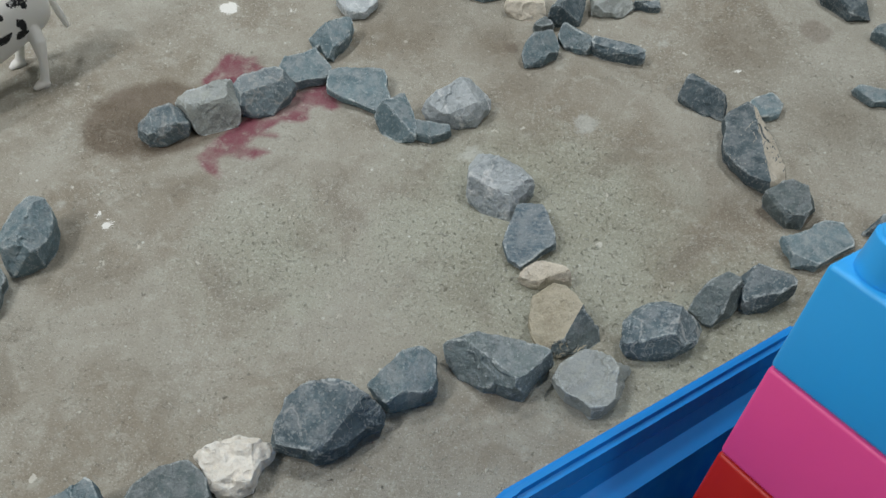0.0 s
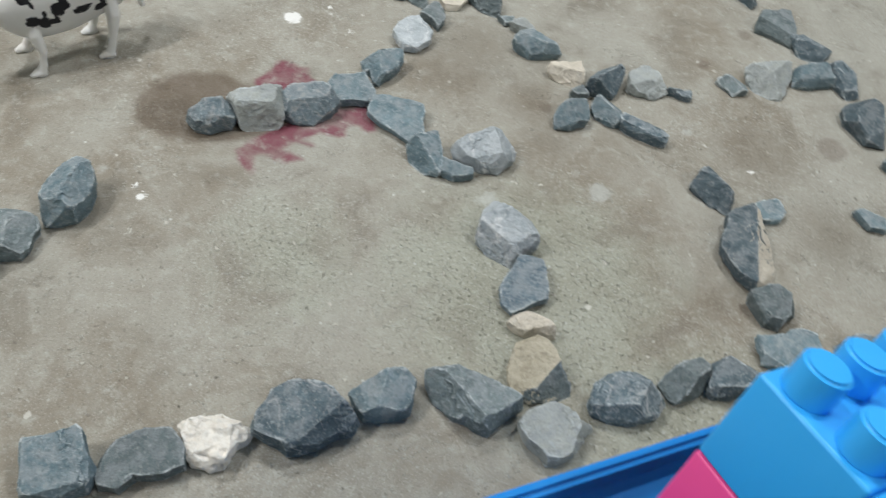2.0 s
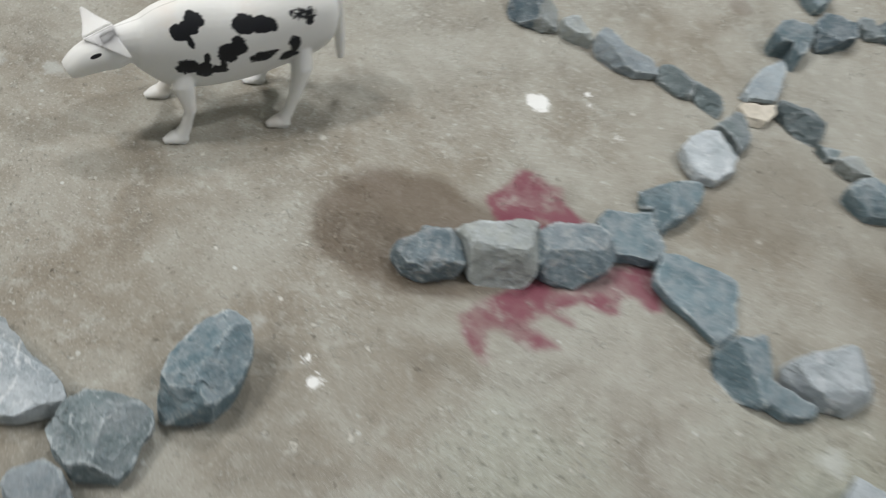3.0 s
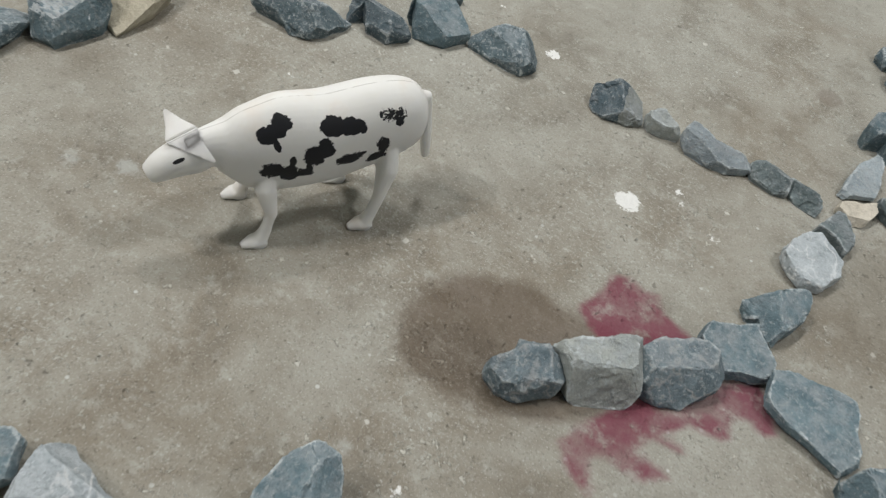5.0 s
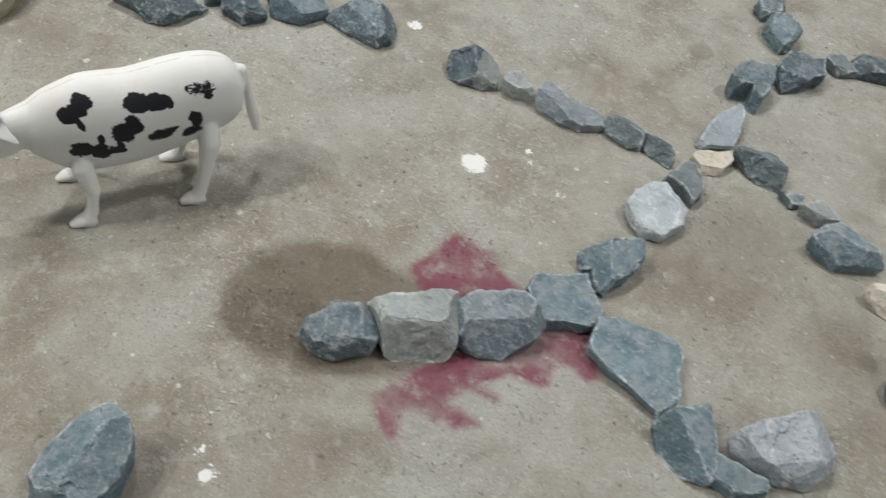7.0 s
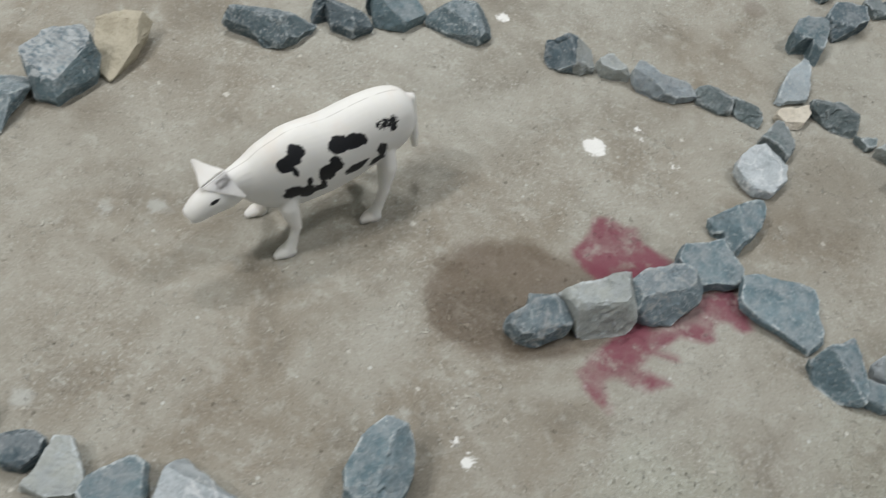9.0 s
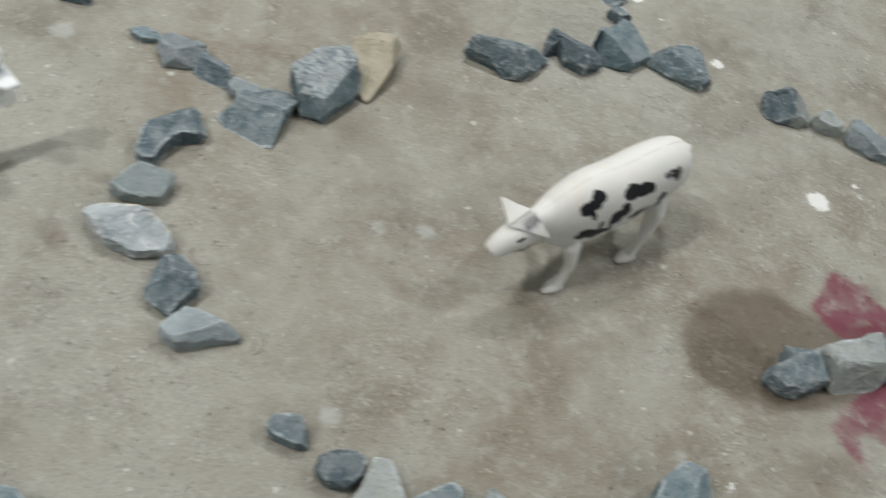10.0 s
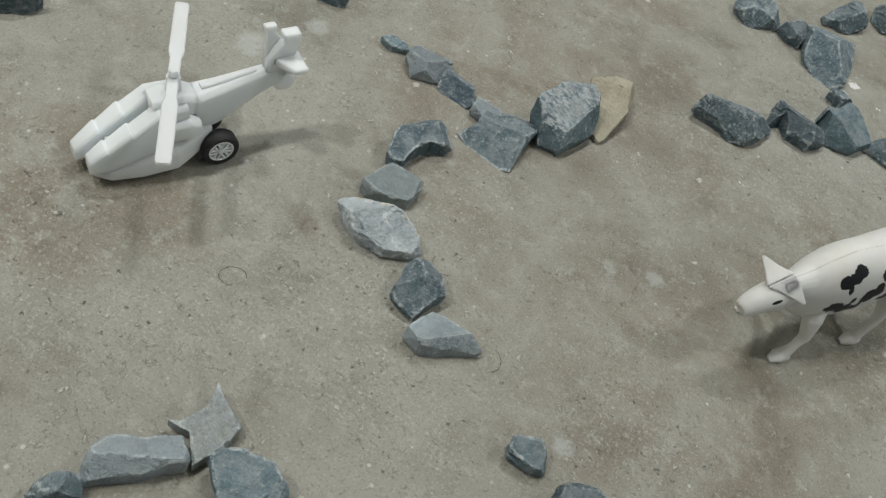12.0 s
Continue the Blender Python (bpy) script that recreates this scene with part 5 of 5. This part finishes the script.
# curved row
stone(-0.869, 0.774, 0.9, 'b', 0.12, [(-1.3, -0.4), (-0.5, 0.7), (1.3, 0.6), (1.4, 0.3), (-0.1, -0.6)], facets=[(-49, 12, 0)])
stone(-0.829, 0.768, 1.6, 'l', 0.27, [(-2.2, -0.3), (-2.1, 1.7), (1.5, 1.7), (2.2, 1.0), (1.8, -0.4), (-0.8, -1.7)], facets=[(121, 15, .1), (-114, 48, .35), (-29, 50, .3)])
stone(-0.792, 0.767, 1.6, 'k', 0.27, [(-1.9, -0.9), (-2.0, 1.2), (0.9, 0.6), (1.9, -0.6), (1.4, -1.1), (-1.3, -1.2)], facets=[(-94, 58, .05), (86, 30, .05)])
stone(-0.760, 0.758, 1.3, 'l', 0.12, [(-1.2, -0.7), (-1.3, 0.6), (1.1, 0.9), (1.4, 0.0), (0.3, -0.9)], facets=[(-49, 10, 0), (-109, 60, .7)])
stone(-0.740, 0.743, 2.0, 'x', 0.12, [(-3.0, -2.3), (-0.6, -3.9), (1.3, -3.7), (3.0, -2.7), (2.7, -0.6), (2.8, 2.1), (1.5, 3.9), (-1.3, 2.5), (-1.9, 1.1), (-1.7, -0.7)], facets=[(-95, 34, 0.0), (110, 20, 0.0), (-20, 62, .85)])
stone(-0.698, 0.793, 3.3, 'z', 0.27, [(-2.8, -1.1), (-2.0, 0.6), (-1.8, 1.7), (0.6, 3.2), (2.3, 2.5), (2.7, 1.2), (1.2, -2.8), (-0.7, -3.2), (-1.8, -1.9)], facets=[(-54, 24, 0), (-17, 65, .5), (-87, 68, .6)], second='b', split=((0, 0, 0), (0, 0, -1), -0.66))
stone(-0.676, 0.843, 2.4, 't', 0.12, [(-2.4, 1.3), (-0.6, 3.1), (1.5, 3.9), (2.0, 0.6), (1.4, -3.7), (0.1, -3.1), (-1.6, -0.6)], facets=[(-80, 22, -0.2), (11, 60, .8)])
stone(-0.782, 0.680, 2.0, 'd', 0.12, [(-1.2, -3.5), (-2.2, -0.8), (-1.4, 1.4), (-1.3, 3.0), (0.6, 3.5), (2.2, 1.3), (0.6, 0.2), (0.0, -1.3), (0.0, -2.9)], facets=[(-40, 14, 0), (140, 40, 0.55), (45, 45, 0.6)])
stone(-0.776, 0.625, 1.7, 'q', 0.12, [(-2.0, -1.6), (-1.5, 0.2), (-1.0, 1.3), (1.8, 1.7), (2.0, 1.2), (1.9, -0.6), (-1.1, -1.8)], facets=[(-59, 10, 0), (1, 60, .88), (-94, 60, .75)])
stone(-0.762, 0.581, 2.1, 'h', 0.27, [(-3.8, 0.0), (-2.8, 1.0), (1.3, 1.6), (3.0, 1.0), (3.8, 0.3), (3.3, -0.4), (1.5, -1.5), (-0.7, -1.7), (-2.1, -1.2)], facets=[(-57, 24, .05), (151, 25, .4), (-104, 50, .65)], second='p', split=((0, 0.6, 0), (0, 0.8, 0), 0.85))
stone(-0.705, 0.556, 2.6, 'd', 0.27, [(-1.6, -1.7), (-1.8, 1.1), (-0.9, 2.3), (0.8, 1.5), (1.8, 0.5), (0.8, -2.3), (-0.2, -2.1)], facets=[(-19, 40, .1), (-89, 45, .1), (-169, 40, .15), (71, 40, .2)])
stone(-0.667, 0.527, 1.9, 'l', 0.27, [(-2.7, -1.1), (-1.9, 1.4), (0.3, 1.4), (2.7, 1.5), (2.1, 0.8), (-1.1, -1.5), (-2.0, -1.3)], facets=[(141, 14, .1), (-44, 55, .08)])
# front row
stone(-0.575, 0.492, 1.7, 'b', 0.27, [(-1.5, -0.6), (-1.5, 0.2), (0.3, 0.9), (1.3, 0.0), (1.5, -0.5), (0.7, -0.9), (-1.2, -0.9)], facets=[(-74, 20, 0), (6, 65, .6)])
stone(-0.532, 0.481, 1.7, 'd', 0.27, [(-1.6, -0.6), (-1.6, 0.2), (-0.4, 1.3), (1.3, 1.2), (1.5, 0.1), (0.8, -1.0), (-0.4, -1.3), (-1.3, -0.9)], facets=[(-64, 12, 0), (-64, 50, .7), (116, 40, .7)])
stone(-0.500, 0.480, 1.5, 'n', 0.12, [(-2.0, -2.1), (-1.4, -0.5), (-1.4, 1.6), (-0.3, 2.0), (1.4, 0.3), (1.9, -0.4), (1.6, -1.2), (0.1, -1.9), (-1.4, -1.9)], facets=[(-64, 10, 0), (-134, 55, .8)])
stone(-0.461, 0.480, 1.8, 'b', 0.12, [(-2.0, -1.1), (-1.9, -0.0), (0.1, 2.2), (1.2, 2.1), (2.0, 0.4), (1.1, -1.3), (-0.4, -2.2)], facets=[(-69, 10, 0), (16, 65, .8), (-64, 65, .85)])
stone(-0.393, 0.491, 2.5, 'h', 0.27, [(-3.5, -2.3), (-3.8, -1.5), (-3.8, 1.5), (-3.9, 2.8), (-2.7, 2.0), (0.3, 0.9), (2.4, 0.6), (3.0, 0.2), (3.1, -0.6), (1.6, -2.2), (0.7, -2.7), (-1.1, -3.0), (-1.8, -2.4), (-2.9, -2.5)], facets=[(-60, 18, 0), (83, 55, .3), (-2, 24, .35)])
stone(-0.332, 0.486, 2.8, 'g', 0.27, [(-2.3, -1.5), (-1.2, -2.2), (0.4, -2.7), (2.4, -1.7), (2.6, -0.6), (2.2, 0.9), (2.3, 2.0), (1.3, 2.7), (-0.6, 2.0), (-2.3, 0.9), (-2.6, -0.2)], facets=[(-120, 20, 0), (0, 38, .15), (-70, 62, .7), (100, 30, .5)])
stone(-0.304, 0.549, 4.0, 'b', 0.27, [(-0.8, -3.6), (-0.2, -3.5), (0.6, -3.0), (1.8, -2.0), (2.1, -0.6), (2.1, 0.4), (1.7, 2.1), (1.1, 2.8), (-0.0, 3.5), (-0.8, 3.2), (-1.9, 1.5), (-2.2, -0.7), (-1.5, -2.6)], facets=[(188, 26, -0.02), (0, 40, .12), (-78, 62, .55), (15, 66, .75), (100, 20, .6)])
stone(-0.338, 0.446, 1.9, 'l', 0.27, [(-1.9, -0.9), (-1.5, 0.2), (-0.6, 1.0), (0.5, 1.0), (1.8, 0.3), (1.6, -0.7), (0.4, -1.5), (-1.0, -1.6)], facets=[(-100, 12, 0), (-20, 50, .6), (-100, 65, .8)])
# corner row
stone(-0.798, 0.298, 2.0, 'b', 0.27, [(-1.0, -1.2), (-0.9, -0.1), (-0.4, 0.6), (0.8, 1.2), (1.4, 0.5), (0.1, -1.0)])
stone(-0.773, 0.337, 2.0, 'l', 0.27, [(-2.3, -2.5), (-2.4, -1.1), (-2.3, -0.2), (0.3, 1.9), (1.1, 2.6), (2.3, 1.7), (2.4, 1.3), (0.9, -0.4), (-1.5, -2.6)], facets=[(116, 12, .1), (-54, 45, .2), (-129, 40, .7)])
stone(-0.757, 0.379, 1.5, 'n', 0.12, [(-1.8, -1.2), (-1.3, -0.9), (-0.6, 0.9), (-1.1, 2.4), (0.5, 1.6), (1.8, 1.3), (1.8, -0.4), (1.0, -2.4), (-0.4, -1.0)], facets=[(-49, 9, 0)])
stone(-0.714, 0.367, 2.1, 'b', 0.27, [(-2.5, -0.5), (-2.2, 0.2), (-1.2, 0.8), (0.8, 1.3), (2.3, 0.8), (3.1, -0.1), (-0.4, -2.5)], facets=[(-69, 15, 0), (1, 50, .6)])
# outer row
stone(-1.115, 0.575, 2.4, 'd', 0.27, [(-1.1, -1.6), (-1.0, -0.5), (0.8, 1.5), (0.9, 1.0), (0.3, -0.4)])
stone(-1.143, 0.640, 2.2, 'b', 0.27, [(-1.4, -1.0), (-1.1, 0.8), (0.6, 1.6), (1.5, 0.3), (0.9, -1.1)])
stone(-1.112, 0.680, 1.8, 'l', 0.27, [(-1.7, -0.9), (-1.3, 0.9), (0.9, 1.5), (1.6, 0.1), (0.2, -1.3)])
stone(-1.085, 0.722, 1.9, 'd', 0.27, [(-1.6, -0.9), (-1.0, 1.2), (1.1, 1.7), (1.5, -0.2), (0.1, -1.4)])
stone(-0.943, 0.784, 1.6, 'd', 0.27, [(-1.7, -0.9), (-0.7, 0.2), (0.8, 0.5), (1.0, 0.4), (0.5, -0.2)])
# far row
stone(0.383, 1.213, 2.0, 'g', 0.27, [(-2.7, -1.6), (-2.4, 0.9), (1.4, 2.8), (2.7, -0.3), (2.8, -2.8), (-0.3, -1.9)], facets=[(-66, 12, .1), (-101, 60, .5)])
stone(0.434, 1.189, 1.7, 'd', 0.27, [(-2.8, 0.5), (-0.9, 2.6), (2.8, -0.7), (2.0, -1.9), (-0.8, -2.6)], facets=[(84, 20, .1), (-96, 50, .2)])
# middle row
stone(-0.057, 1.332, 1.8, 'd', 0.27, [(-1.7, -0.7), (-1.5, 0.5), (0.8, 2.4), (1.9, 0.6), (1.0, -1.1), (-0.5, -1.8)])
stone(-0.037, 1.292, 2.2, 'b', 0.27, [(-1.9, -0.1), (-1.6, 2.1), (0.6, 3.3), (1.8, 0.7), (1.5, -1.6), (0.5, -2.7), (-0.8, -1.7)])
